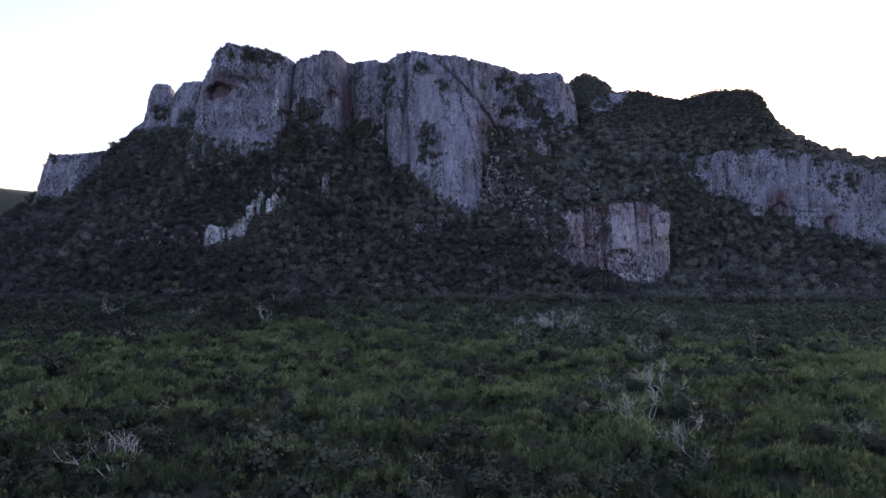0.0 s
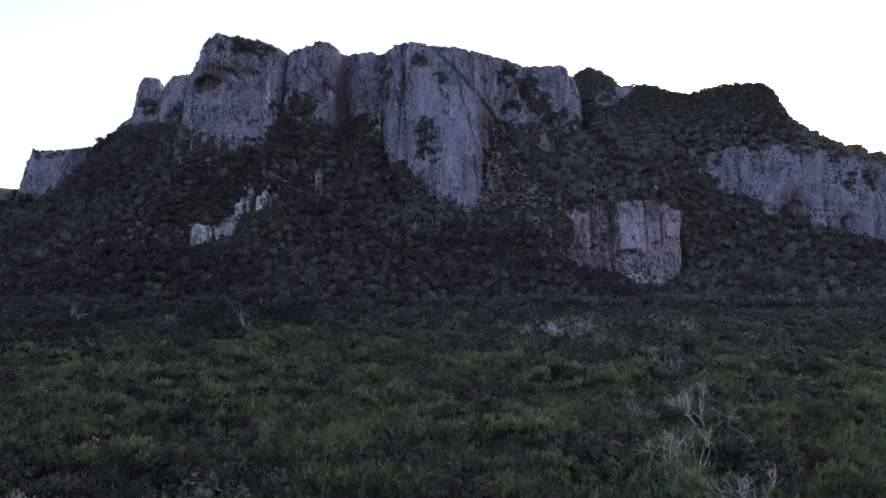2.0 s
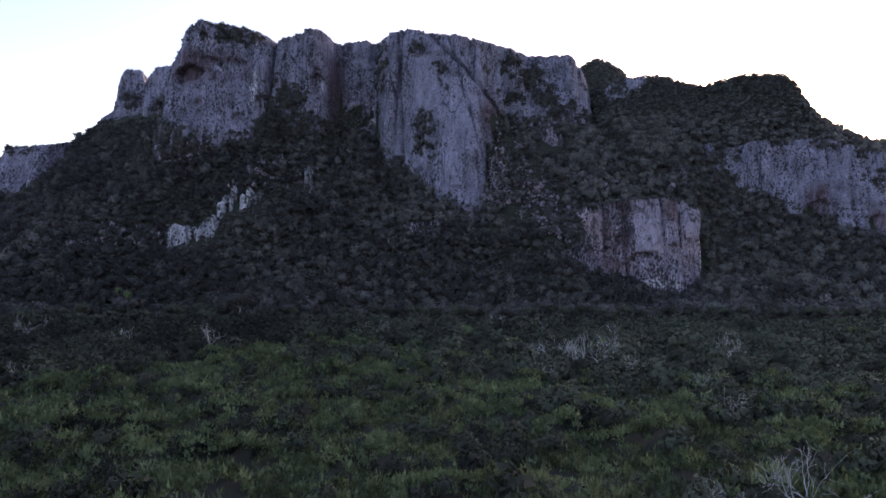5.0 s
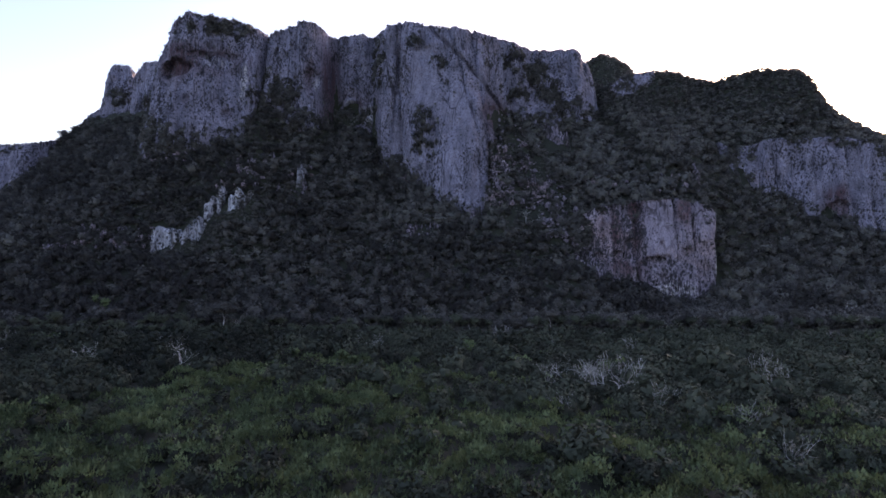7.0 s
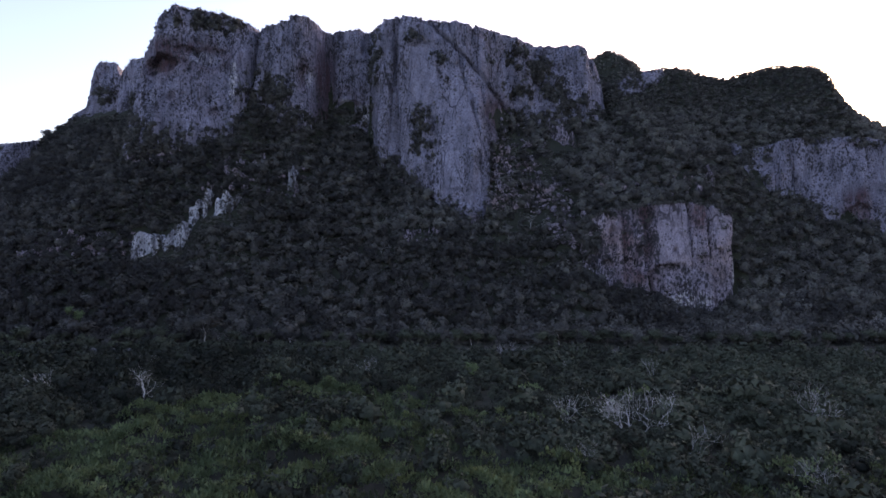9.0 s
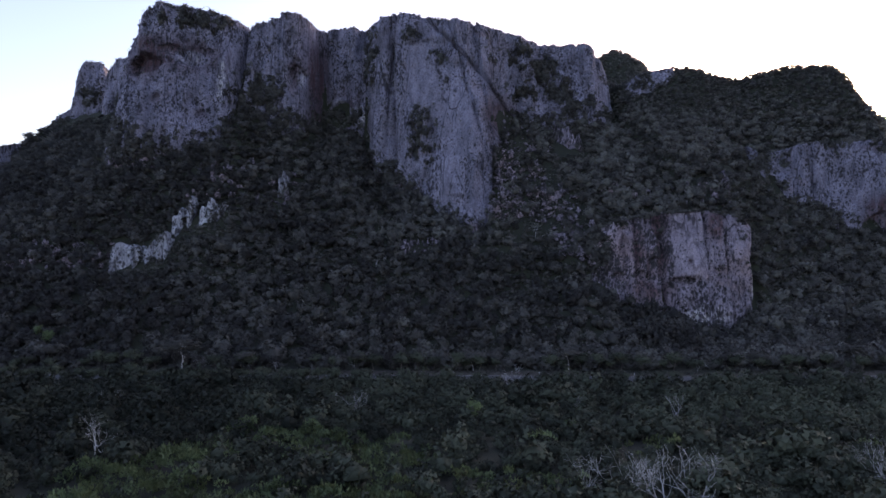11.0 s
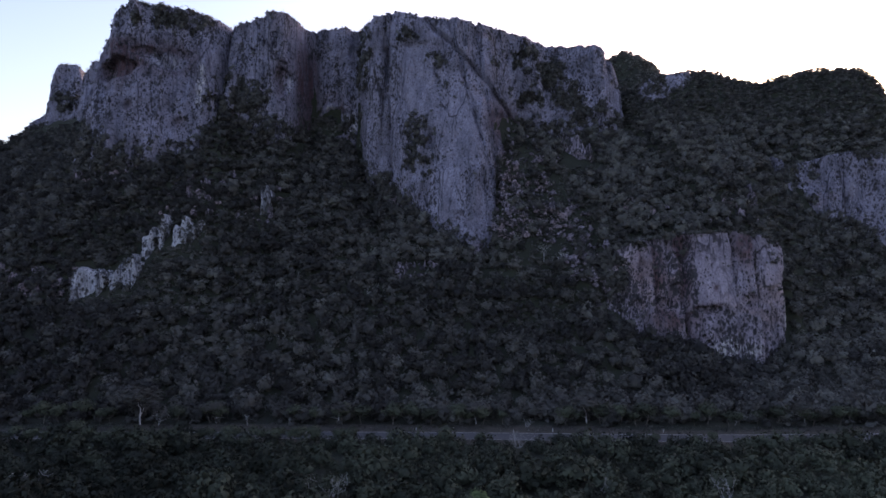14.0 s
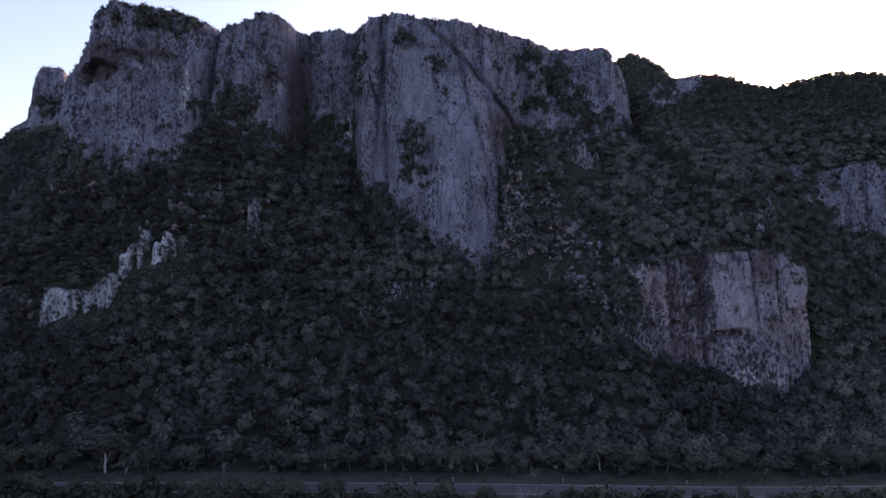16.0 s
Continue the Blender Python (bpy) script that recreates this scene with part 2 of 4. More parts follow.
WALL_A = [(-900, 700, 18), (-420, 500, 32), (-363, 490, 46), (-340, 502, 68), (-312, 506, 72), (-298, 530, 100), (-290, 546, 116), (-262, 540, 124), (-225, 512, 116), (-200, 470, 104),
          (-188, 447, 95), (-157, 447, 104), (-125, 452, 109), (-119, 462, 126), (-112, 468, 133), (-104, 471, 127), (-97, 472, 118), (-82, 477, 121), (-76, 494, 124), (-52, 494, 122), (-45, 482, 106),
          (-36, 477, 88), (-18, 457, 78)]
WALL_A += [(0, 440, 64), (10, 431, 57), (24, 428, 54), (28, 440, 74), (30, 456, 98), (35, 468, 112), (45, 485, 126), (76, 492, 124), (103, 496, 126), (115, 505, 128), (126, 440, 92), (158, 440, 88),
           (178, 452, 84), (201, 456, 74), (226, 452, 58), (252, 447, 50), (300, 450, 36), (340, 452, 24), (400, 460, 30), (900, 500, 40)]
WALL_B = [(-900, 760, 20), (-420, 530, 42), (-363, 530, 62), (-348, 528, 84), (-342, 520, 102), (-335, 520, 110), (-306, 524, 112), (-298, 545, 122), (-290, 562, 138), (-262, 560, 146), (-225, 535, 140),
          (-204, 505, 142), (-193, 484, 156), (-187, 478, 162), (-179, 472, 174), (-171, 470, 182), (-164, 469, 185.5), (-137, 473, 185), (-121, 484, 180)]
WALL_B += [(-117, 482, 178), (-110, 480, 180), (-97, 477, 182), (-85, 474, 184), (-78, 484, 181), (-73, 497, 183), (-50, 499, 185), (-44, 486, 180), (-36, 477, 181), (-25, 474, 184), (-12, 472, 181),
           (18, 470, 177), (38, 484, 177), (55, 496, 176), (70, 507, 175), (76, 509, 176), (84, 508, 177), (98, 508, 175), (106, 510, 168), (116, 526, 150), (128, 480, 122), (160, 478, 116), (178, 468, 106),
           (190, 460, 98), (213, 459, 104), (258, 461, 106), (300, 459, 97), (340, 458, 84), (400, 470, 76), (900, 520, 74)]
RIDGE = [(-900, 820, 22), (-420, 570, 46), (-363, 556, 66), (-345, 548, 98), (-335, 545, 111), (-306, 550, 115), (-298, 566, 127), (-290, 575, 141), (-262, 575, 151), (-225, 553, 149), (-200, 522, 158), (-190, 500, 176),
         (-165, 490, 184), (-121, 504, 182), (-85, 494, 181), (-50, 514, 182), (-25, 494, 182), (18, 490, 177), (55, 514, 172), (84, 526, 175), (104, 526, 172), (114, 540, 160), (126, 530, 158)]
# from x 420 on the crest is unseen, added high to block the sun
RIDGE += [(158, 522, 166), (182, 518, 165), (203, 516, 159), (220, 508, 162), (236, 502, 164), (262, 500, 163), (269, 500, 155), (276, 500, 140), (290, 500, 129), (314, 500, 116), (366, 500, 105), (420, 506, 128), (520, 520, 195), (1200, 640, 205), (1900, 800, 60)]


def line(points, x):
    a = np.array(points, float)
    return np.interp(x, a[:, 0], a[:, 1]), np.interp(x, a[:, 0], a[:, 2])


def land(x, y):
    """The ground's height at (x, y)."""
    x, y = np.broadcast_arrays(np.asarray(x, float), np.asarray(y, float))
    shape, x, y = x.shape, x.ravel(), y.ravel()
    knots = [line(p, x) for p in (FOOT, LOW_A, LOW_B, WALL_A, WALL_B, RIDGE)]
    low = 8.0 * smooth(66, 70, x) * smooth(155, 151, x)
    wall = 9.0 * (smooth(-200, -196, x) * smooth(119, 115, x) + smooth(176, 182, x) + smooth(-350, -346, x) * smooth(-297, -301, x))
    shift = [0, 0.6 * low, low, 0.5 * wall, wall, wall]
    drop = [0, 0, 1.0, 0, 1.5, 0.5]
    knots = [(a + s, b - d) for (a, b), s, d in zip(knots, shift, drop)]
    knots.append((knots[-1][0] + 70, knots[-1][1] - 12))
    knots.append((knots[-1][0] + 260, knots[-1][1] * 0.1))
    z = np.zeros(len(x))
    for (y0, z0), (y1, z1) in zip(knots[:-1], knots[1:]):
        inside = (y >= y0) & (y < y1)
        t = (y - y0) / np.maximum(y1 - y0, 0.5)
        z = np.where(inside, z0 + (z1 - z0) * t, z)
    z = np.where(y >= knots[-1][0], knots[-1][1], z)
    on_hill = smooth(0, 25, y - knots[0][0])
    z = z + on_hill * 2.2 * fbm(x / 28, y / 28, 0, 3, 5) + (1 - on_hill) * 0.5 * fbm(x / 35, y / 35, 3, 2, 8)
    z = z + 50 * np.exp(-((x - 136) / 38) ** 2 - ((y - 594) / 28) ** 2)
    far = np.exp(-((x + 1500) / 900) ** 2 - ((y - 1700) / 260) ** 2)
    z = z + far * (222 + 14 * fbm(x / 160, y / 160, 9, 3, 4))
    flat = np.exp(-((y - road_y(x)) / 9.0) ** 4)
    return (z * (1 - flat)).reshape(shape)


def road_y(x):
    """The middle of the road."""
    return 311.0 - 3.2 * np.exp(-((x - 85) / 70.0) ** 2) + 8.0 * smooth(150, 500, np.abs(x))


def steps(stops):
    """Grid stops from (from, to, step) runs."""
    return np.unique(np.concatenate([np.arange(a, b, s) for a, b, s in stops]))


gx = steps([(-4200, -900, 220), (-900, -360, 20), (-360, 370, 3.5), (370, 900, 20), (900, 4201, 220)])
gy = steps([(-4200, -200, 250), (-200, 300, 10), (300, 620, 3.5), (620, 1000, 20), (1000, 2400, 70), (2400, 4300, 300)])
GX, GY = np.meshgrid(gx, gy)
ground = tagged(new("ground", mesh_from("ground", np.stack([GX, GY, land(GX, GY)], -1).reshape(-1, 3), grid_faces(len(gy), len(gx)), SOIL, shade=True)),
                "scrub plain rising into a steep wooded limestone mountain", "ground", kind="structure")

# the road, its verge and its pale edge
rx = np.arange(-420, 421, 4.0)


def strip(name, inner, outer, height, material, label, thick=0.0):
    y = road_y(rx)
    rows = [(y + inner, height - thick - 0.3), (y + inner, height), (y + outer, height), (y + outer, height - thick - 0.3)]
    v = np.concatenate([np.stack([rx, a, np.full(len(rx), h)], 1) for a, h in rows])
    return tagged(new(name, mesh_from(name, v, grid_faces(4, len(rx)), material)), label, "road", kind="structure")


strip("verge", 3.4, 11.0, 0.10, VERGE, "strip of dry grass and bare earth beside the road")
strip("verge", -7.5, -3.4, 0.09, VERGE, "strip of dry grass and bare earth beside the road")
road = strip("road", -3.4, 3.4, 0.14, ASPHALT, "two-lane asphalt road along the foot of the mountain")
for inner in (-3.2, 2.95):
    mark = strip("edge_line", inner, inner + 0.2, 0.146, PAINT, "")
    mark.parent = road
    del mark["category"], mark["kind"]


# ---- cliffs ----
def cliff(name, x0, x1, foot, top, material, label, step=0.8, sink=12.0, forward=2.0, bulge=4.0, cracks=(), caves=(), seed=0, back=16.0, ends=(20.0, 20.0), lean=1.0, taper=0.0,
          towers=(), slabs=(), quiet=0.3, streaks=(), stains_and_shade=()):
    """A rock face between two break lines: rounded towers, upright flutes, cracks, hollows and smooth slabs, turned back at its ends and top."""
    xs = np.arange(x0, x1 + step, step)
    ya, za = line(foot, xs)
    yb, zb = line(top, xs)
    za = za - sink
    tall = max(6, int(np.max(zb - za) / step))
    h = np.linspace(0, 1, tall + 1)[:, None]
    Y = ya + (yb - ya) * h ** lean - forward * (1 - h)
    Z = za + (zb - za) * h
    X = np.broadcast_to(xs, Z.shape) + taper * (1 - h) * ((xs - x0) / (x1 - x0)) ** 2
    d = 0.75 * bulge * fbm(X / 24, 0.3, Z / 110, 3, seed + 1)
    flute = fbm(X / 6.5 + 0.8 * fbm(X / 30, 1, Z / 30, 2, seed + 9), 0.7, Z / 45, 3, seed + 2)
    d += 0.26 * bulge * (0.5 - np.abs(flute) * 2.2)
    rib = fbm(X / 13 + 0.06 * Z / 13, 4.7, Z / 70, 2, seed + 12)
    d += 0.38 * bulge * (0.4 - np.abs(rib) * 2.0)
    for xc, wide, out in towers:
        d += out * np.sqrt(np.maximum(1 - ((X - xc) / wide) ** 2, 0))
    # flat upright panels that step back from one another at sharp edges
    for wide, tall_by, deep, k in ((11.0, 80.0, 1.0, 14), (5.0, 26.0, 0.45, 15)):
        f = 5.0 * fbm(X / wide + 0.03 * Z / wide, 2.2, Z / tall_by, 2, seed + k)
        d += deep * 0.4 * bulge * (np.floor(f) + smooth(0.8, 1.0, f - np.floor(f)))
    d += 0.28 * bulge * fbm(X / 3.2, 0.1, Z / 8, 3, seed + 3) + 0.7 * fbm(X / 1.9, 0.4, Z / 2.6, 2, seed + 4)
    d -= 0.30 * bulge * smooth(0.3, 0.55, fbm(X / 2.8, 2.0, Z / 3.8, 2, seed + 5))
    ledge = fbm(X / 40, 5.0, Z / 7.0, 2, seed + 6)
    d += 0.8 * smooth(-0.2, 0.3, ledge)
    for xc, depth, wide, slant in cracks:
        d -= depth * np.exp(-((X - xc - slant * (Z - Z.max())) / wide) ** 2)
    mark, calm = np.zeros_like(d), np.zeros_like(d)
    for xa, xb, zc, zd, out, tilt in slabs:
        off = X - tilt * (Z - zc)
        off = off + 1.6 * fbm(X / 5, 0.2, Z / 9, 3, seed + 22)
        m = smooth(xa - 0.5, xa + 0.3, off) * smooth(xb + 0.5, xb - 0.3, off) * smooth(zc - 0.8, zc + 0.6, Z + 1.5 * fbm(X / 3, 1, 0, 2, seed + 21)) * smooth(zd + 0.8, zd - 0.6, Z)
        d = d * (1 - 0.7 * m) + 0.7 * out * m
        calm = np.maximum(calm, quiet * m)
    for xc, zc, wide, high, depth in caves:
        # hollows get their shade in the colour too, mixed with rust
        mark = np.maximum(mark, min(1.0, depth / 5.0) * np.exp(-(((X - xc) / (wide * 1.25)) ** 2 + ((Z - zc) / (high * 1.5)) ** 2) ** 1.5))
        r = ((X - xc) / wide) ** 2 + ((Z - zc + 0.25 * high * np.cos((X - xc) / wide)) / high) ** 2
        d -= depth * smooth(1.25, 0.6, r + 0.35 * fbm(X / 4, 6.0, Z / 4, 2, seed + 7))
    for xc, zc, wide, high in stains_and_shade:
        # rusty marks, some standing in for shade on turned faces and recesses
        mark = np.maximum(mark, np.exp(-(((X - xc) / wide) ** 2 + ((Z - zc) / high) ** 2) ** 1.5))
    for xc, zc, wide, high in streaks:
        mark -= 1.3 * np.exp(-(((X - xc) / wide) ** 2 + ((Z - zc) / high) ** 2) ** 2)
    d = np.maximum(d, -6.6 + 0.5 * fbm(X / 3, 3.3, Z / 3, 2, seed + 16))
    Y = Y - d * smooth(-0.05, 0.1, h + 0 * d)
    for side, depth in ((xs - x0, ends[0]), (x1 - xs, ends[1])):
        Y += depth * (1 - smooth(0, min(4.0, 0.22 * (x1 - x0)), side)) ** 1.5
    crest = Z[-1] + 0.5 * fbm(xs / 3.5, 8.0, 0, 3, seed + 8)
    Z = Z + (crest - Z[-1]) * h ** 6
    cap_y = np.stack([Y[-1] + back * f for f in (0.06, 0.2, 0.55, 1.0)])
    cap_z = np.stack([Z[-1] + f + 0.6 * fbm(xs / 3, cap_y[k] / 3, 2, 2, seed) for k, f in enumerate((0.6, 0.4, -1.0, -4.0))])
    V = np.stack([np.vstack([X, np.broadcast_to(xs, cap_y.shape)]), np.vstack([Y, cap_y]), np.vstack([Z, cap_z])], -1)
    mark = np.vstack([mark, np.zeros_like(cap_y)])
    calm = np.vstack([calm, np.zeros_like(cap_y)])
    me = mesh_from(name, V.reshape(-1, 3), grid_faces(V.shape[0], V.shape[1]), material, mark.ravel(), shade=True)
    me.attributes.new("calm", "FLOAT", "POINT").data.foreach_set("value", calm.ravel().astype(np.float32))
    ob = tagged(new(name, me), label, "cliff")
    return ob, V[: tall + 1]


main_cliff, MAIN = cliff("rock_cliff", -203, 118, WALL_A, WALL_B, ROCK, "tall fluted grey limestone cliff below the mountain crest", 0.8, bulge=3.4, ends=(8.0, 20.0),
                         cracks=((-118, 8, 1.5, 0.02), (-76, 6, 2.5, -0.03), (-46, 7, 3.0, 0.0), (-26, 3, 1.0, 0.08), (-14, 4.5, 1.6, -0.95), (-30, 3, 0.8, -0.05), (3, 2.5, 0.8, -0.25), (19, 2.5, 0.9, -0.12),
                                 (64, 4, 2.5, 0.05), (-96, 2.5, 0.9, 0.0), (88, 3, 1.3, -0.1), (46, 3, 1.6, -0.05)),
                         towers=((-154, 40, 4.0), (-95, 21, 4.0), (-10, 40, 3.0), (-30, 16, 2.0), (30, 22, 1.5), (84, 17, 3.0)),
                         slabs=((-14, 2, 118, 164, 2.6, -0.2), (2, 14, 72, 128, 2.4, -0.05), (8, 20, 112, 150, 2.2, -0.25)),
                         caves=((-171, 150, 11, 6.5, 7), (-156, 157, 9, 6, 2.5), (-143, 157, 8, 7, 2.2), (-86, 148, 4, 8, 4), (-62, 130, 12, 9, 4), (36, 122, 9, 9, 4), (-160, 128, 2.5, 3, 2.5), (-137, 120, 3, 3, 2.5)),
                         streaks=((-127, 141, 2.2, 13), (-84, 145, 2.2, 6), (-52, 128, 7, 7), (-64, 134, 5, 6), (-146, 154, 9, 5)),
                         # the marks near x -76 paint the tower's shaded flank brown
                         stains_and_shade=((-77, 150, 5, 26), (-75, 125, 7, 12), (-154, 155, 26, 9), (-168, 160, 12, 6), (38, 116, 10, 14)), seed=10)
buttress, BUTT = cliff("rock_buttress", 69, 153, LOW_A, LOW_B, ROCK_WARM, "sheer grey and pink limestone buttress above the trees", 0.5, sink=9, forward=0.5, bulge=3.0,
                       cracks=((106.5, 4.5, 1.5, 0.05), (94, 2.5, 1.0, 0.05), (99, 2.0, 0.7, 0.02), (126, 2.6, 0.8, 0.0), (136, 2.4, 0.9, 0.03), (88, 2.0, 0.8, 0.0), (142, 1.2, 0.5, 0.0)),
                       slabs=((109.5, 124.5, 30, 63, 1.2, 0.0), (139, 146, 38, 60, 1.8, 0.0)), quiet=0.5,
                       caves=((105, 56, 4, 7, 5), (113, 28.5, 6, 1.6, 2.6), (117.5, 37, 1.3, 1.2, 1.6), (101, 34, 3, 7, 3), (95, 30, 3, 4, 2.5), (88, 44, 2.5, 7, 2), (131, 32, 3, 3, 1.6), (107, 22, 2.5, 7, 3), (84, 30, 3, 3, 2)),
                       stains_and_shade=((94, 44, 4, 12), (104, 44, 4, 16), (131, 54, 5, 8), (96, 24, 8, 5)), streaks=((147, 26, 1.0, 8), (122, 12, 10, 4)), seed=30, ends=(10.0, 24.0), lean=1.4, taper=-5.0)
east_cliff, EAST = cliff("rock_cliff", 180, 420, WALL_A, WALL_B, ROCK, "pinkish grey limestone cliff under a wooded shoulder", 0.9, bulge=3.2,
                         cracks=((204, 4, 1.2, 0.0), (214, 3, 1.0, 0.0), (240, 3, 2, 0.05), (275, 4, 2, 0.0), (258, 2.5, 1.0, 0.0)), caves=((248, 58, 6, 7, 5), (290, 50, 5, 6, 4)),
                         stains_and_shade=((250, 66, 8, 8),), seed=50)
west_cliff, WEST = cliff("rock_cliff", -347, -300, WALL_A, WALL_B, ROCK, "low grey rock face at the end of the ridge", 1.0, seed=70, bulge=3.0, ends=(22.0, 8.0))
PIN_A = [(-302, 559, 117), (-264, 555, 125), (-242, 545, 129), (-207, 519, 127), (-197, 497, 121)]
PIN_B = [(-303, 573, 124), (-292, 571, 137), (-282, 570, 151), (-277, 569, 168), (-273, 568, 178), (-268, 567, 183), (-258, 566, 184), (-254, 563, 181), (-250, 560, 170), (-247, 558, 168)]
PIN_C = [(-248, 555, 169), (-242, 553, 175), (-234, 547, 179), (-219, 540, 179), (-210, 534, 176), (-205, 531, 167), (-200, 525, 159)]
pin_one, PIN1 = cliff("rock_pinnacle", -302, -248, PIN_A, PIN_B, ROCK, "rounded grey limestone tower on the skyline", 0.8, seed=90, bulge=3.0, ends=(10.0, 3.0))
pin_two, PIN2 = cliff("rock_pinnacle", -248, -200, PIN_A, PIN_C, ROCK, "grey limestone tower beside a taller one", 0.8, seed=110, bulge=3.0, ends=(6.0, 10.0))
KNOB_A = [(124, 508, 142), (140, 507, 143), (160, 509, 144)]
KNOB_B = [(124, 520, 152), (132, 518, 160), (140, 517, 163), (150, 516, 163), (158, 516, 165), (161, 517, 163)]
knob, KNOB = cliff("rock_cliff", 124, 160, KNOB_A, KNOB_B, ROCK, "short grey rock step on the crest", 0.7, sink=8, seed=130, bulge=2.0, ends=(14.0, 14.0))


CLEARINGS = []


def ledge(x0, x1, low0, low1, high0, high1, material, label, seed):
    """A small broken rock step in the slope, from one end's heights to the other's."""
    n = 11
    rough = np.random.RandomState(seed)
    xs = np.linspace(x0, x1, n)
    run = np.arange(335, 520, 0.5)
    foot, top = [], []
    for k, x in enumerate(xs):
        t = k / (n - 1)
        low = low0 + (low1 - low0) * t + 1.5 * rough.normal()
        high = high0 + (high1 - high0) * t + 2.2 * rough.normal() - (high0 - low0) * 0.3 * abs(2 * t - 1) ** 3
        h = land(np.full(len(run), x), run)
        y = float(run[np.argmax(h >= low)])
        foot.append((x, y, low))
        top.append((x, y + 0.22 * (high - low), high))
    ys = [p[1] for p in foot]
    tall = max(high0 - low0, high1 - low1)
    CLEARINGS.append((x0 - 1, x1 + 1, min(ys) - 3.0 - 0.3 * tall, max(ys) + 1.0))
    ob, V = cliff("rock_outcrop", x0, x1, foot, top, material, label, 0.45, sink=4.0, forward=1.0, bulge=1.5, seed=seed, back=1.5 * tall + 3, ends=(5.0, 5.0))
    tagged(ob, category="rock", group="outcrops on the slope")
    return V


WHITE = "bleached white limestone outcrop among the trees"
GREY = "broken grey limestone outcrop among the trees"
LEDGES = [ledge(*a, ROCK_PALE if k < 5 else ROCK_WARM, WHITE if k < 5 else GREY, 201 + 7 * k) for k, a in enumerate([
    (-134, -122, 46, 53, 56, 68), (-121, -106, 54, 57, 64, 68), (-141, -128, 33, 38, 43, 51), (-157, -138, 33, 34, 42, 46), (-86, -81.5, 68, 69, 79, 81),
    (68, 86, 107, 99, 121, 107), (-18, -6, 43, 43, 46, 46), (-189, -183, 90, 96, 98, 104), (-185, -177, 98, 106, 105, 117), (148, 154, 70, 70, 78, 78)])]


# ---- plants ----
def frames_of(normals, rng):
    """Two axes across each normal, turned at random."""
    n = normals / np.linalg.norm(normals, axis=1, keepdims=True)
    a = np.cross(n, rng.normal(size=n.shape))
    a /= np.linalg.norm(a, axis=1, keepdims=True)
    return a, np.cross(n, a)


def leaf_tris(points, normals, size, rng):
    """Leaf clumps, one bent-out triangle each."""
    a, b = frames_of(normals, rng)
    s = (size * rng.uniform(0.6, 1.4, len(points)))[:, None]
    V = np.stack([points - a * s * 0.5, points + a * s * 0.5, points + b * s * 0.95], 1).reshape(-1, 3)
    return V, np.arange(len(V)).reshape(-1, 3)


def core_blob(rng, squash, reach, n=7):
    """A rough closed body."""
    m = 4
    u = np.arange(n) * 2 * np.pi / n
    rows = [np.stack([np.cos(u + k * 0.4) * c, np.sin(u + k * 0.4) * c, np.full(n, s)], 1) for k, (c, s) in enumerate(((0.55, -0.55), (1.0, -0.1), (0.85, 0.5), (0.3, 0.95)))]
    V = np.concatenate(rows) * rng.uniform(0.8, 1.15, (n * m, 1)) * reach
    V[:, 2] *= squash
    a = np.arange(n * m).reshape(m, n)
    b = np.roll(a, -1, 1)
    return V, np.concatenate([np.stack([a[:-1], b[:-1], b[1:]], -1).reshape(-1, 3), np.stack([a[:-1], b[1:], a[1:]], -1).reshape(-1, 3)])


def crown(seed, leaves, size, squash=0.75, lobes=6, core=0.7):
    """A crown about 1 m in radius round the origin: lobes of leaf clumps over a dark core."""
    rng = np.random.RandomState(seed)
    c = rng.normal(size=(lobes, 3))
    c /= np.linalg.norm(c, axis=1, keepdims=True)
    c *= rng.uniform(0.35, 0.68, (lobes, 1))
    c[:, 2] = c[:, 2] * 0.75 + 0.12
    which = rng.randint(0, lobes, leaves)
    n = rng.normal(size=(leaves, 3))
    n[:, 2] += 0.15
    n /= np.linalg.norm(n, axis=1, keepdims=True)
    p = c[which] + n * rng.uniform(0.2, 0.50, (leaves, 1)) ** 0.9
    p[:, 2] *= squash / 0.75
    fill = leaves // 8
    p[:fill] = n[:fill] * rng.uniform(0.28, 0.5, (fill, 1)) * np.array([1, 1, squash]) + np.array([0, 0, 0.06])
    V, F = leaf_tris(p, n + 0.3 * rng.normal(size=n.shape), size * np.where(np.arange(leaves) < fill, 1.6, 1.0), rng)
    N = np.repeat(0.6 * n + 0.5 * p / np.linalg.norm(p, axis=1, keepdims=True), 3, 0) + np.repeat(0.10 * rng.normal(size=p.shape), 3, 0) + np.array([0, 0, 0.12])
    if core <= 0:
        return V, F, N
    B, G = core_blob(rng, squash, core, 4)
    return np.concatenate([V, B]), np.concatenate([F, G + len(V)]), np.concatenate([N, B / np.linalg.norm(B, axis=1, keepdims=True)])


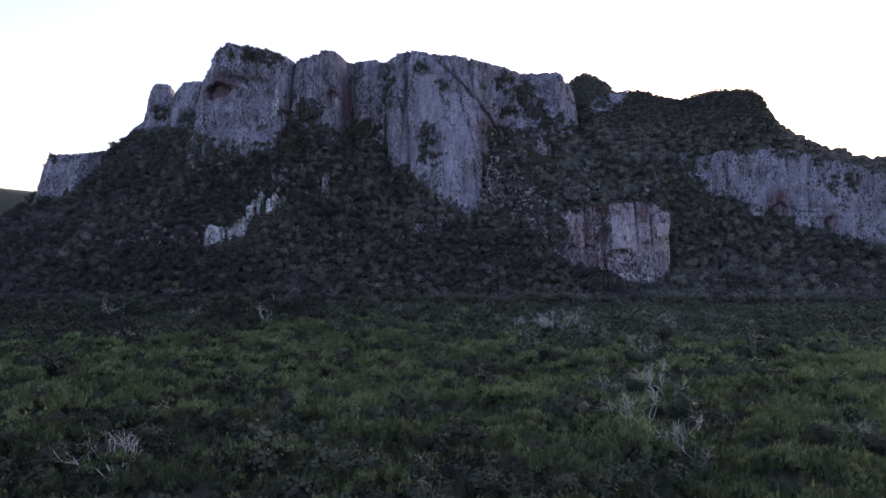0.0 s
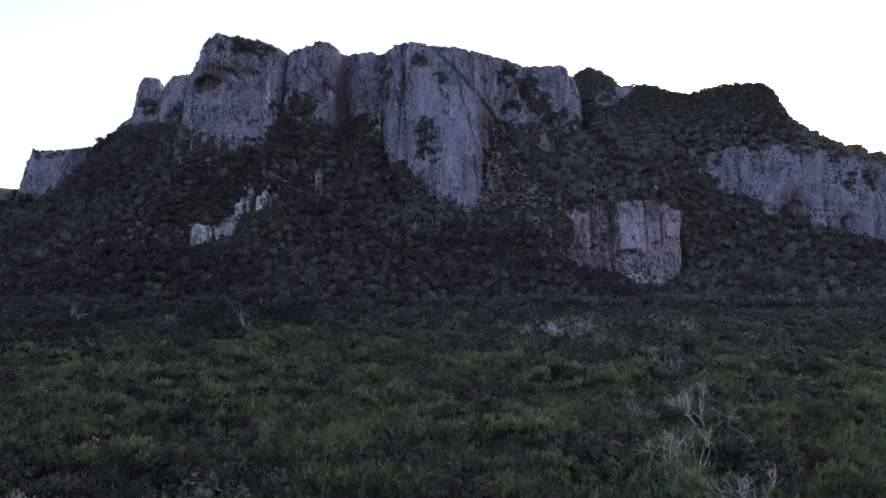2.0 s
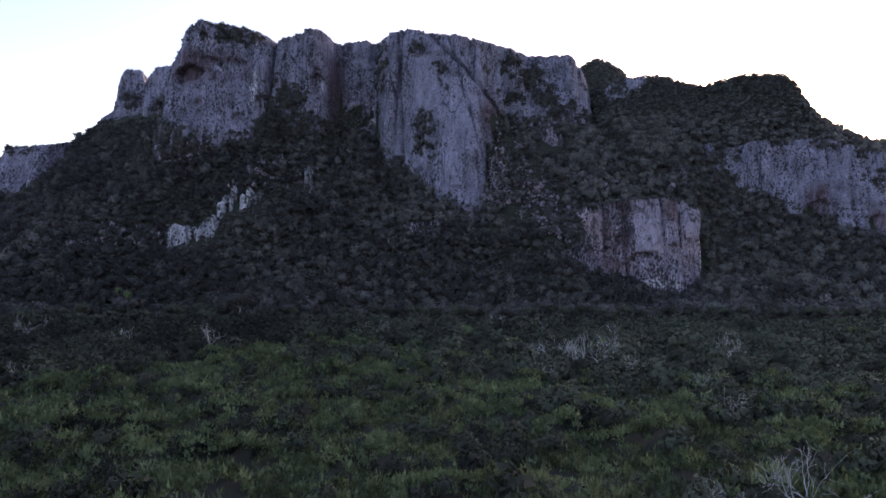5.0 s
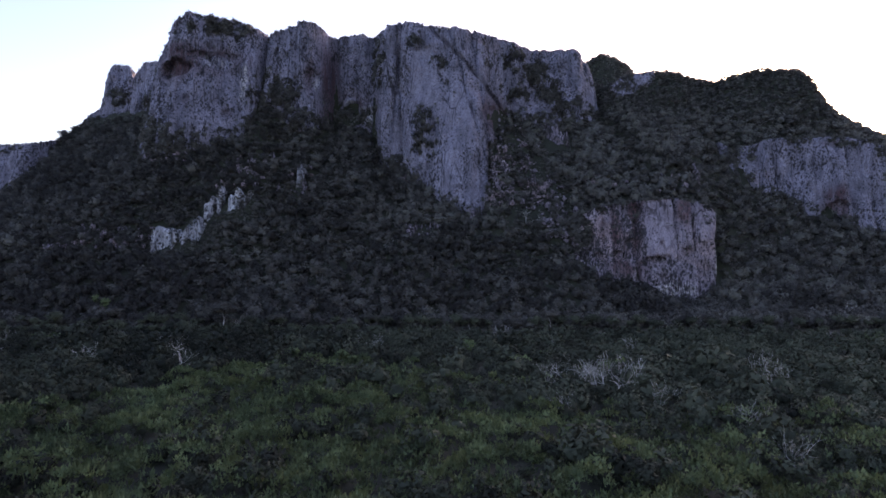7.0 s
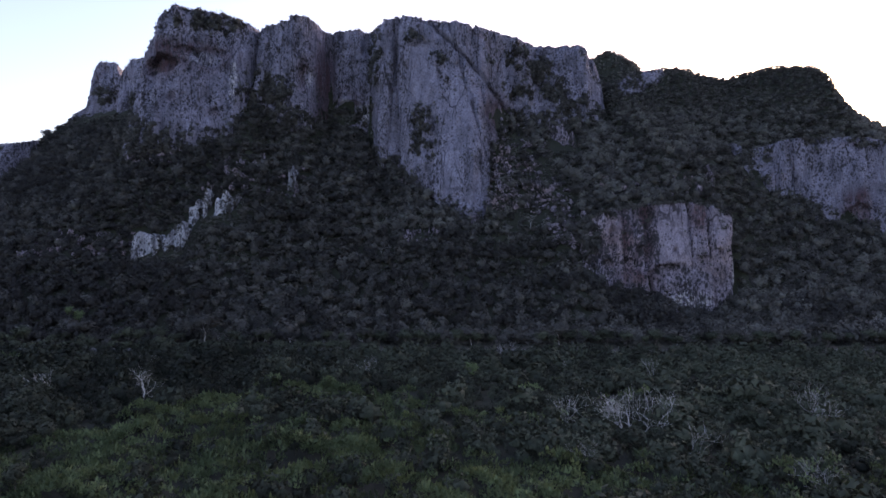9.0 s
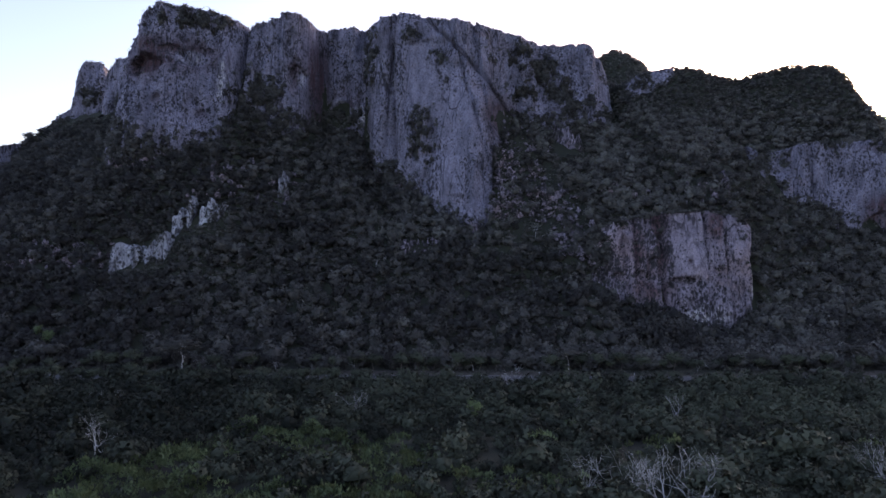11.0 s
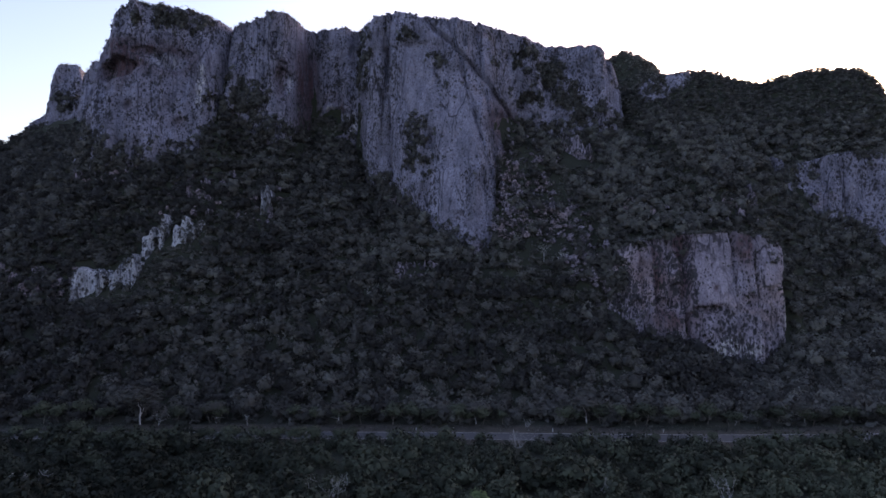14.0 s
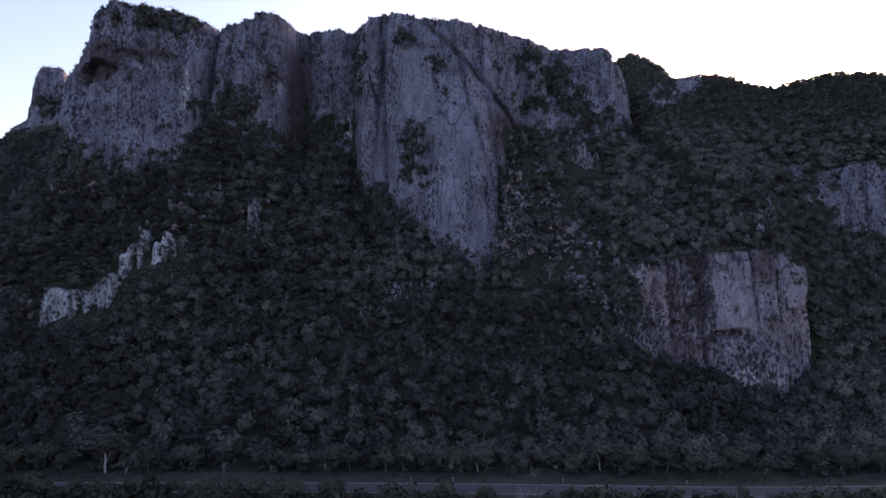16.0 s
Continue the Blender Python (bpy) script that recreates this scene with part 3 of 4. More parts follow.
def tuft(seed, blades, tall):
    """A small shrub of upright leafy shoots."""
    rng = np.random.RandomState(seed)
    a = rng.uniform(0, 2 * np.pi, blades)
    q = np.sqrt(rng.uniform(0, 1, blades)) * 0.85
    base = np.stack([np.cos(a) * q, np.sin(a) * q, tall * (1 - 0.75 * q ** 2) * rng.uniform(0.25, 0.85, blades)], 1)
    way = np.stack([np.cos(a) * q * 0.5, np.sin(a) * q * 0.5, np.full(blades, 1.0)], 1) + rng.normal(size=(blades, 3)) * 0.28
    tip = base + way * rng.uniform(0.3, 0.62, (blades, 1))
    t = rng.uniform(0, np.pi, blades)
    side = np.stack([np.cos(t), np.sin(t), rng.uniform(-0.3, 0.3, blades)], 1) * rng.uniform(0.08, 0.2, (blades, 1))
    V = np.stack([base - side, base + side, tip], 1).reshape(-1, 3)
    out = np.stack([np.cos(a) * q, np.sin(a) * q, 0.85 + 0.2 * rng.normal(size=blades)], 1)
    N = np.repeat(out, 3, 0) + 0.25 * rng.normal(size=V.shape)
    return V, np.arange(len(V)).reshape(-1, 3), N


def scatter(name, protos, places, sizes, heights, tones, material, label, category):
    """One mesh of many plants: each place takes one of the patterns, turned, scaled and toned."""
    rng = np.random.RandomState(len(places))
    which = rng.randint(0, len(protos), len(places))
    turn = rng.uniform(0, 2 * np.pi, len(places))
    Vs, Fs, Ts, Ns, at = [], [], [], [], 0
    for k, (P, F, N) in enumerate(protos):
        i = np.nonzero(which == k)[0]
        if not len(i):
            continue
        c, s = np.cos(turn[i])[:, None], np.sin(turn[i])[:, None]
        X = (P[None, :, 0] * c - P[None, :, 1] * s) * sizes[i][:, None]
        Y = (P[None, :, 0] * s + P[None, :, 1] * c) * sizes[i][:, None]
        Z = P[None, :, 2] * heights[i][:, None]
        V = np.stack([X, Y, Z], -1) + places[i][:, None, :]
        Vs.append(V.reshape(-1, 3))
        if N is None:
            N = np.ones_like(P)
        Ns.append(np.stack([N[None, :, 0] * c - N[None, :, 1] * s, N[None, :, 0] * s + N[None, :, 1] * c, np.broadcast_to(N[None, :, 2], X.shape)], -1).reshape(-1, 3))
        Fs.append((F[None] + (np.arange(len(i)) * len(P))[:, None, None] + at).reshape(-1, 3))
        Ts.append(np.repeat(tones[i], len(P)))
        at += len(i) * len(P)
    me = mesh_from(name, np.concatenate(Vs), np.concatenate(Fs), material, np.concatenate(Ts), normals=None if protos[0][2] is None else np.concatenate(Ns))
    return tagged(new(name, me), label, category, kind="stuff")


def sown(x0, x1, y0, y1, step, seed, keep=None):
    """Jittered places on the ground inside the wedge that the valley opens before the walk."""
    rng = np.random.RandomState(seed)
    X, Y = np.meshgrid(np.arange(x0, x1, step), np.arange(y0, y1, step))
    X = X + rng.uniform(-0.5, 0.5, X.shape) * step
    Y = Y + rng.uniform(-0.5, 0.5, Y.shape) * step
    X, Y = X.ravel(), Y.ravel()
    ok = np.abs(X) < 0.76 * np.maximum(Y, 50) + 16
    if keep is not None:
        ok &= keep(X, Y)
    return X[ok], Y[ok], rng


# the mountain's forest
CROWNS = [crown(300 + k, 150, 0.225, 0.78 + 0.12 * (k % 3), 5 + k % 4, 0.5) for k in range(10)]
LIGHT = [crown(315 + k, 112, 0.235, 0.75 + 0.1 * (k % 3), 4 + k % 3, 0.5) for k in range(8)]
MIDDLE = [crown(345 + k, 176, 0.185, 0.75 + 0.1 * (k % 3), 5 + k % 3, 0.5) for k in range(8)]
FULL = [crown(360 + k, 260, 0.175, 0.75 + 0.1 * (k % 3), 6 + k % 3, 0) for k in range(8)]
SMALL = [crown(330 + k, 34, 0.5, 0.8, 4, 0) for k in range(6)]


def on_slope(x, y):
    yf = line(FOOT, x)[0]
    ok = (y > np.minimum(yf - 4, road_y(x) + 12.5)) & (y > road_y(x) + 9.5) & ((y < line(RIDGE, x)[0] + 5 + 10 * (x > 172)) | (np.hypot(x - 140, y - 588) < 56))
    for x0, x1, a, b in ((-194, 116, WALL_A, WALL_B), (183, 420, WALL_A, WALL_B), (-346, -301, WALL_A, WALL_B), (-274, -203, PIN_A, WALL_B), (71, 150, LOW_A, LOW_B)):
        ok &= ~((x > x0) & (x < x1) & (y > line(a, x)[0] - 0.5) & (y < line(b, x)[0] + 3))
    for x0, x1, y0, y1 in CLEARINGS:
        ok &= ~((x > x0) & (x < x1) & (y > y0) & (y < y1))
    # stony openings on the bank beside the main wall
    stony = (x > 26) & (x < 74) & (y > 398) & (y < 470) & (fbm(x / 6, y / 6, 2, 2, 77) > 0.06)
    return ok & ~stony


bare = np.array([(rng_x, rng_y) for x0, x1, y0, y1 in CLEARINGS for rng_x in np.arange(x0 - 2, x1 + 2, 2.2) for rng_y in (y0 - 3.0, y0 - 1.2, y0 + 0.4, y0 + 2.0, y0 + 4.0, y0 + 6.0)])
pick = np.random.RandomState(9)
bare += pick.uniform(-0.9, 0.9, bare.shape)
scatter("outcrop_bushes", SMALL, np.column_stack([bare, land(bare[:, 0], bare[:, 1]) + 0.6]), pick.uniform(0.9, 1.9, len(bare)), pick.uniform(0.8, 1.7, len(bare)), pick.uniform(0.1, 0.8, len(bare)),
        LEAF_HILL, "dark bushes crowding the foot of the outcrops", "bushes")
X, Y, rng = sown(-400, 400, 320, 600, 4.7, 21, on_slope)
Z = land(X, Y)
high = smooth(120, 150, Z) * (X < 118)
size = rng.uniform(2.6, 4.6, len(X)) * (1 + 0.35 * (rng.uniform(size=len(X)) < 0.10)) * (1 - 0.5 * high) * (1 - 0.6 * smooth(115, 145, Z)) * np.where((X > 144) & (X < 166) & (Y > 488) & (Y < 524), 0.5, 1.0)
tall = size * rng.uniform(0.75, 1.1, len(X))
lift = (0.35 * size + rng.uniform(0.0, 1.8, len(X))) * (1 - 0.7 * high) * (1 - 0.65 * smooth(125, 150, Z))
# glare's veil painted as tone: paler east, darker west; paler growth high up
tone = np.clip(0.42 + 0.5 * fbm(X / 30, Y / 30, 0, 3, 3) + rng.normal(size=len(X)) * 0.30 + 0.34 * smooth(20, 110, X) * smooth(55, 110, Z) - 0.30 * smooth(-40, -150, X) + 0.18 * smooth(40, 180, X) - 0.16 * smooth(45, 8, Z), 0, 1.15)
low = rng.uniform(size=len(X)) < 0.95
U = np.stack([X + rng.uniform(-3, 3, len(X)), Y - rng.uniform(0.5, 3.0, len(X)), Z], 1)[low]
U[:, 2] = land(U[:, 0], U[:, 1]) + 0.7
W, D, pick = sown(-330, 340, 335, 530, 3.1, 23, on_slope)
rise = np.hypot(land(W + 2, D) - land(W - 2, D), land(W, D + 2) - land(W, D - 2)) / 4
W, D = W[rise > 0.72], D[rise > 0.72]
U = np.concatenate([U, np.stack([W, D, land(W, D) + 0.8], 1)])
W, D, pick = sown(26, 74, 398, 470, 1.9, 25, lambda x, y: (fbm(x / 6, y / 6, 2, 2, 77) > 0.06) & ~on_slope(x, y) & (y < line(WALL_A, x)[0] - 1))
D2 = pick.uniform(size=len(W)) < 0.75
W, D = W[D2], D[D2]
scatter("bank_bushes", SMALL, np.stack([W, D, land(W, D) + 0.3], 1), pick.uniform(0.7, 1.4, len(W)), pick.uniform(0.6, 1.3, len(W)), pick.uniform(0.1, 0.9, len(W)), LEAF_HILL, "low bushes among loose blocks below the cliff", "bushes")
scatter("undergrowth", SMALL, U, rng.uniform(1.5, 2.7, len(U)), rng.uniform(1.2, 2.3, len(U)), rng.uniform(0.0, 0.6, len(U)), LEAF_HILL, "dark bushes filling the gaps between forest trees", "bushes")
far = Z > 95
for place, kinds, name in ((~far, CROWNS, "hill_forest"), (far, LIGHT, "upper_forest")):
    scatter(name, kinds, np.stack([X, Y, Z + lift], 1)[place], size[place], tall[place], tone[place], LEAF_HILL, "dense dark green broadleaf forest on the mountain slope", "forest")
X, Y, rng = sown(-320, 380, 440, 590, 2.7, 27, on_slope)
Z = land(X, Y)
ok = (Z > 112) & ((X < -200) | (X > 100))
X, Y, Z = X[ok], Y[ok], Z[ok]
# eastern crest scrub carries the same painted veil in its tone
scatter("crest_scrub", SMALL, np.stack([X, Y, Z + 0.4], 1), rng.uniform(0.9, 1.8, len(X)), rng.uniform(0.7, 1.3, len(X)), np.clip(rng.uniform(0.2, 0.9, len(X)) + 0.3 * (X > 0), 0, 1.15), LEAF_HILL, "low scrub covering the shoulders of the mountain", "scrub")

# bushes on the rock
PATCHES = [(-110, 124, 13, 21), (-146, 178, 25, 7), (-98, 112, 14, 9), (-62, 119, 14, 7), (-28, 84, 10, 7), (-190, 108, 6, 12), (66, 158, 8, 9), (50, 140, 9, 7), (186, 84, 7, 12), (214, 62, 12, 6), (250, 50, 12, 5), (-43, 160, 5, 17), (-11, 106, 7, 17), (-18, 169, 5, 4), (-2, 154, 5, 4), (10, 140, 6, 6), (55, 162, 11, 8), (31, 158, 4, 4), (77, 143, 8, 10),
           (-97, 138, 5, 4), (-30, 90, 5, 6), (-178, 103, 12, 10), (75, 44, 6, 10), (300, 80, 14, 8), (340, 70, 10, 14), (-262, 156, 8, 8), (-218, 146, 14, 10), (-60, 128, 16, 4), (90, 134, 14, 5), (196, 95, 10, 5), (228, 102, 9, 4), (262, 104, 12, 5), (292, 98, 12, 5), (90, 58, 8, 3), (146, 58, 4, 3), (-330, 108, 14, 4), (131, 158, 9, 8), (-166, 92, 20, 6)]


def rock_bushes(V, share, seed):
    """Places on a face: small bushes here and there, large ones crowded in the patches."""
    rng = np.random.RandomState(seed)
    P = V[2:, 1:-1].reshape(-1, 3)
    few = 1.6 * share * smooth(0.0, 0.5, fbm(P[:, 0] / 12, 0, P[:, 2] / 14, 3, seed) + 0.1)
    thick = np.zeros(len(P))
    for xc, zc, a, b in PATCHES:
        thick += 0.30 * np.exp(-(((P[:, 0] - xc) / a) ** 2 + ((P[:, 2] - zc) / b) ** 2) ** 2)
    foot = line(WALL_A, P[:, 0])[1]
    thick += 0.16 * (share < 0.1) * (P[:, 1] > 425) * smooth(7.0, 2.0, P[:, 2] - foot - 4 * fbm(P[:, 0] / 9, 1, 1, 2, seed + 2))
    thick *= smooth(-0.35, 0.1, fbm(P[:, 0] / 5, 3, P[:, 2] / 5, 2, seed + 1))
    return P[rng.uniform(size=len(P)) < few], P[rng.uniform(size=len(P)) < thick]


rng = np.random.RandomState(5)
FACES = ((MAIN, 0.010), (BUTT, 0.007), (EAST, 0.018), (WEST, 0.01), (PIN1, 0.01), (PIN2, 0.01), (KNOB, 0.008), *((V, 0.12) for V in LEDGES))
found = [rock_bushes(V, share, 60 + k) for k, (V, share) in enumerate(FACES)]
for name, which, low, high, lift, label in (("cliff_bushes", 0, 0.4, 1.2, -0.3, "small dark bushes rooted in cracks of the cliff"), ("gully_bushes", 1, 0.8, 2.3, -0.6, "thick bushes filling gullies and ledges of the cliff")):
    P = np.concatenate([f[which] for f in found])
    size = rng.uniform(low, high, len(P))
    scatter(name, SMALL, P + np.array([0, lift, 0.1]), size, size * rng.uniform(0.8, 1.3, len(P)), rng.uniform(0.1, 0.8, len(P)), LEAF_HILL, label, "bushes")
# loose blocks on the banks below the walls
def block(seed):
    """A rough angular boulder about 1 m in radius."""
    rng = np.random.RandomState(seed)
    B, G = core_blob(rng, 0.8, 0.95)
    return B * np.array([1.2, 0.9, 1.0]) + rng.normal(size=B.shape) * 0.2, G, None


pick = np.random.RandomState(31)
run = np.arange(335, 530, 0.7)
spots = []
for x0, x1, z0, z1, count in ((27, 42, 56, 106, 260), (42, 58, 58, 92, 90), (46, 72, 54, 76, 150), (56, 76, 38, 54, 120), (38, 66, 98, 122, 60), (-130, -102, 66, 90, 90), (-214, -156, 32, 44, 150), (-178, -150, 84, 98, 80),
                              (66, 80, 26, 42, 50), (-20, -2, 40, 46, 40), (84, 150, 64, 76, 70), (-30, -10, 72, 82, 40), (-96, -76, 64, 84, 40)):
    for _ in range(count):
        x, z = pick.uniform(x0, x1), pick.uniform(z0, z1)
        y = float(run[np.argmax(land(np.full(len(run), x), run) >= z)])
        spots.append((x, y - 0.3, float(land(x, y)) + 0.5))
spots = np.array(spots)
size = np.clip(np.exp(pick.normal(size=len(spots)) * 0.5) * 0.85, 0.4, 2.2)
spots[:, 2] += size * 0.35
scatter("loose_blocks", [block(700 + k) for k in range(7)], spots, size, size * pick.uniform(0.8, 1.5, len(spots)), np.zeros(len(spots)), ROCK_WARM, "pale limestone blocks scattered among bushes below the cliff", "rocks")
# shrubs and grass along the crest
P = np.concatenate([V[-1, 1:-1] for V in (MAIN, EAST, WEST, PIN1, PIN2, KNOB, BUTT, BUTT)])
P = P[rng.uniform(size=len(P)) < 0.55] + np.array([0, 0.6, 0.1])
P[:, 1] += rng.uniform(-1.5, 1.8, len(P))
size = rng.uniform(0.4, 1.25, len(P)) * (1 + 0.4 * (P[:, 1] < 430))
scatter("crest_shrubs", SMALL, P, size, size * rng.uniform(0.7, 1.2, len(P)), rng.uniform(0.2, 1.0, len(P)), LEAF_HILL, "low shrubs and grass along the cliff top", "bushes")

P = np.concatenate([V[-1, 1:-1] for V in (MAIN, EAST, WEST, PIN1, PIN2, KNOB)])
P = np.repeat(P, 2, 0) + np.array([0, 1.2, 0.3])
P += rng.uniform(-1, 1, P.shape) * np.array([0.8, 1.5, 0.3])
size = rng.uniform(0.4, 1.0, len(P))
scatter("crest_grass", [tuft(450 + k, 9, 1.6) for k in range(6)], P, size, size, rng.uniform(0.3, 1.0, len(P)), LEAF_HILL, "thin grass and shoots along the cliff top", "grass")

# the plain: bright young growth, dark scrub
def field(x, y):
    """Where the bright growth stands: 1 in its patches, 0 in the dark scrub."""
    n = fbm(x / 24, y / 18, 1.5, 3, 31)
    reach = 165 + 85 * np.exp(-((x + 25) / 48.0) ** 2)
    near = smooth(reach + 25, reach - 15, y) * (0.9 + 0.1 * smooth(95, 125, y)) - 0.85 * smooth(-14, -42, x) * smooth(135, 100, y)
    n = n + 0.9 * np.exp(-((x + 40) / 15) ** 2 - ((y - 240) / 7) ** 2) - 1.3 * np.exp(-((x + 31) / 17) ** 2 - ((y - 220) / 6) ** 2)
    return smooth(-0.2, 0.12, n + 0.75 * near - 0.45) * smooth(-0.42, -0.12, fbm(x / 6.5, y / 5.0, 7, 2, 36))


for y0, y1, step, grow, seed in ((45, 130, 1.05, 1.0, 41), (130, 285, 1.6, 1.35, 42)):
    X, Y, rng = sown(-180, 180, y0, y1, step, seed)
    f = field(X, Y)
    ok = rng.uniform(size=len(X)) < np.maximum(f * 0.94, 0.30 * (Y < 190))
    X, Y = X[ok], Y[ok]
    size = grow * rng.uniform(0.7, 1.3, len(X))
    # tone falls near the start and westward, painting the view's dim lower edge
    tone = np.clip(0.5 + 0.45 * fbm(X / 14, Y / 14, 0, 3, 33) + 0.35 * fbm(X / 4, Y / 4, 0, 2, 34) + rng.normal(size=len(X)) * 0.2 - 0.30 * smooth(125, 70, Y) - 0.12 * smooth(0, -60, X), 0, 1)
    lump = 3.2 * smooth(-0.2, 0.5, fbm(X / 7, Y / 7, 2, 2, 35))
    scatter("bright_scrub", [tuft(400 + k, 38, 1.8) for k in range(8)], np.stack([X, Y, land(X, Y) + lump - 0.2], 1), size, rng.uniform(0.8, 1.3, len(X)), tone, LEAF_FIELD,
            "thick yellow-green young growth covering the plain", "scrub")
for y0, y1, step, protos, seed, part in ((40, 165, 2.9, FULL, 43, None), (165, 308, 3.5, MIDDLE, 44, True), (165, 308, 3.5, LIGHT, 44, False)):
    X, Y, rng = sown(-260, 260, y0, y1, step, seed, None if part is None else lambda x, y: (np.abs(x) < 0.74 * (y - 95) + 14) == part)
    f = field(X, Y)
    ok = (rng.uniform(size=len(X)) > 0.95 * f) & (np.abs(Y - road_y(X)) > 6) & ((Y > 55) | (rng.uniform(size=len(X)) < 0.4))
    X, Y = X[ok], Y[ok]
    size = np.clip(np.exp(rng.normal(size=len(X)) * 0.30) * (1.6 + 0.75 * smooth(120, 220, Y)), 1.0, 3.8) * (1 + 0.35 * fbm(X / 12, Y / 12, 4, 2, 39)) * np.where(rng.uniform(size=len(X)) < 0.10, 1.4, 1.0)
    # tone rises with bearing to the right: sun glare painted into the leaves
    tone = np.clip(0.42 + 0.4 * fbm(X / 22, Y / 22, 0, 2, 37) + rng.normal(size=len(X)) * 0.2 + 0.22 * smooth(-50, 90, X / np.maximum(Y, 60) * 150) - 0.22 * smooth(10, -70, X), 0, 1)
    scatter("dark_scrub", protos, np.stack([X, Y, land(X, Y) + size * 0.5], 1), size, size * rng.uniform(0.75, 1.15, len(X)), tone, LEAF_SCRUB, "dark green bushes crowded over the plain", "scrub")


# the same scrub, thinner, on the plain beside and behind the way
pick = np.random.RandomState(47)
X, Y = np.meshgrid(np.arange(-230, 230, 4.3), np.arange(-60, 304, 4.3))
X, Y = (X + pick.uniform(-2.1, 2.1, X.shape)).ravel(), (Y + pick.uniform(-2.1, 2.1, Y.shape)).ravel()
ok = (np.abs(X) >= 0.76 * np.maximum(Y, 50) + 16) | (Y < 40)
ok &= np.abs(Y - road_y(X)) > 10
X, Y = X[ok], Y[ok]
size = np.clip(np.exp(pick.normal(size=len(X)) * 0.3) * 2.5, 1.4, 4.2)
tone = np.clip(0.42 + 0.4 * fbm(X / 22, Y / 22, 0, 2, 37) + pick.normal(size=len(X)) * 0.2, 0, 1)
scatter("dark_scrub", [crown(338 + k, 26, 0.5, 0.7, 4, 0) for k in range(6)], np.stack([X, Y, land(X, Y) + size * 0.45], 1), size, size * pick.uniform(0.7, 1.1, len(X)), tone, LEAF_SCRUB, "dark green bushes spread over the plain", "scrub")


# single trees
def tube(path, radii, sides=5):
    path = np.asarray(path, float)
    V = []
    for k, p in enumerate(path):
        d = path[min(k + 1, len(path) - 1)] - path[max(k - 1, 0)]
        d /= np.linalg.norm(d) + 1e-9
        a = np.cross(d, (0.3, 0.9, 0.2))
        a /= np.linalg.norm(a)
        b = np.cross(d, a)
        for s in range(sides):
            t = 2 * np.pi * s / sides
            V.append(p + radii[k] * (np.cos(t) * a + np.sin(t) * b))
    a = np.arange(len(V)).reshape(len(path), sides)
    b = np.roll(a, -1, 1)
    return np.array(V), np.stack([a[:-1], b[:-1], b[1:], a[1:]], -1).reshape(-1, 4)


def joined(tubes):
    at, Vs, Fs = 0, [], []
    for V, F in tubes:
        Vs.append(V)
        Fs.append(F + at)
        at += len(V)
    return np.concatenate(Vs), np.concatenate(Fs)


def limbs(start, way, length, radius, depth, rng, out, spread=0.75, owner=None):
    """Crooked tapering branches, forking down to twigs; each main branch keeps its own twigs."""
    pts, r, p, d = [np.array(start)], [radius], np.array(start, float), np.array(way, float)
    for k in range(4):
        d = d + rng.normal(size=3) * 0.16 + np.array([0, 0, 0.10])
        d /= np.linalg.norm(d)
        p = p + d * length / 4
        pts.append(p)
        r.append(max(0.017, radius * (1 - 0.16 * (k + 1))))
    out.append((owner, tube(pts, r, 5 if radius > 0.06 else 3)))
    if depth > 0:
        for _ in range(rng.randint(2, 4)):
            k = rng.randint(2, 5)
            e = d + rng.normal(size=3) * spread
            e /= np.linalg.norm(e)
            limbs(pts[k], e, length * rng.uniform(0.55, 0.85), r[k] * 0.7, depth - 1, rng, out, spread, len(out) if owner is None else owner)


def grow_parts(out, bark, root):
    """The trunk and each main branch with its twigs, as parts."""
    for owner in dict.fromkeys(o for o, _ in out):
        name = "trunk" if owner is None else "branch"
        child(name, mesh_from(name, *joined([t for o, t in out if o == owner]), bark, shade=True), root)


def bare_tree(seed, tall, stems=1, depth=4):
    """A leafless tree: trunk and branches."""
    rng = np.random.RandomState(seed)
    root = tagged(new("bare_tree"), "leafless tree with bleached grey branches in the scrub", "tree", "bare trees")
    out = []
    for s in range(stems):
        way = np.array([rng.normal() * (0.25 if stems == 1 else 0.9), rng.normal() * (0.25 if stems == 1 else 0.9), 1.0])
        limbs((0, 0, -0.3), way / np.linalg.norm(way), tall * 0.44, tall * 0.017, depth, rng, out, 0.7)
    grow_parts(out, BARK_BARE, root)
    return root


def leafy_tree(seed, tall, wide, material, label, group, deep=0.42, bark=BARK):
    """A broad tree: trunk with limbs, leafy crown."""
    rng = np.random.RandomState(seed)
    root = tagged(new("tree"), label, "tree", group)
    out = []
    limbs((0, 0, -0.3), (rng.normal() * 0.1, rng.normal() * 0.1, 1), tall * 0.5, tall * 0.028, 2, rng, out, 0.9)
    grow_parts(out, bark, root)
    P, F, N = crown(seed, 640, 0.16, 0.75, 9, 0)
    P = P * np.array([wide, wide, tall * deep]) + np.array([0, 0, tall * (0.9 - 0.65 * deep)])
    child("crown", mesh_from("crown", P, F, material, np.full(len(P), rng.uniform(0.2, 0.8)), normals=N), root)
    return root


def put(ob, x, y, turn=0.0, grow=1.0, first=False):
    m = pose(x, y, float(land(x, y)), 0, 0, turn)
    if first:
        ob.matrix_world = m
        ob.scale = (grow,) * 3
        return ob
    made = copy_thing(ob, m)
    made.scale = (grow,) * 3
    return made


bares = [bare_tree(500, 9.0, 3), bare_tree(507, 8.5, 5, 3), bare_tree(511, 10.0, 1), bare_tree(519, 9.0, 2), bare_tree(523, 8.0, 4, 3)]
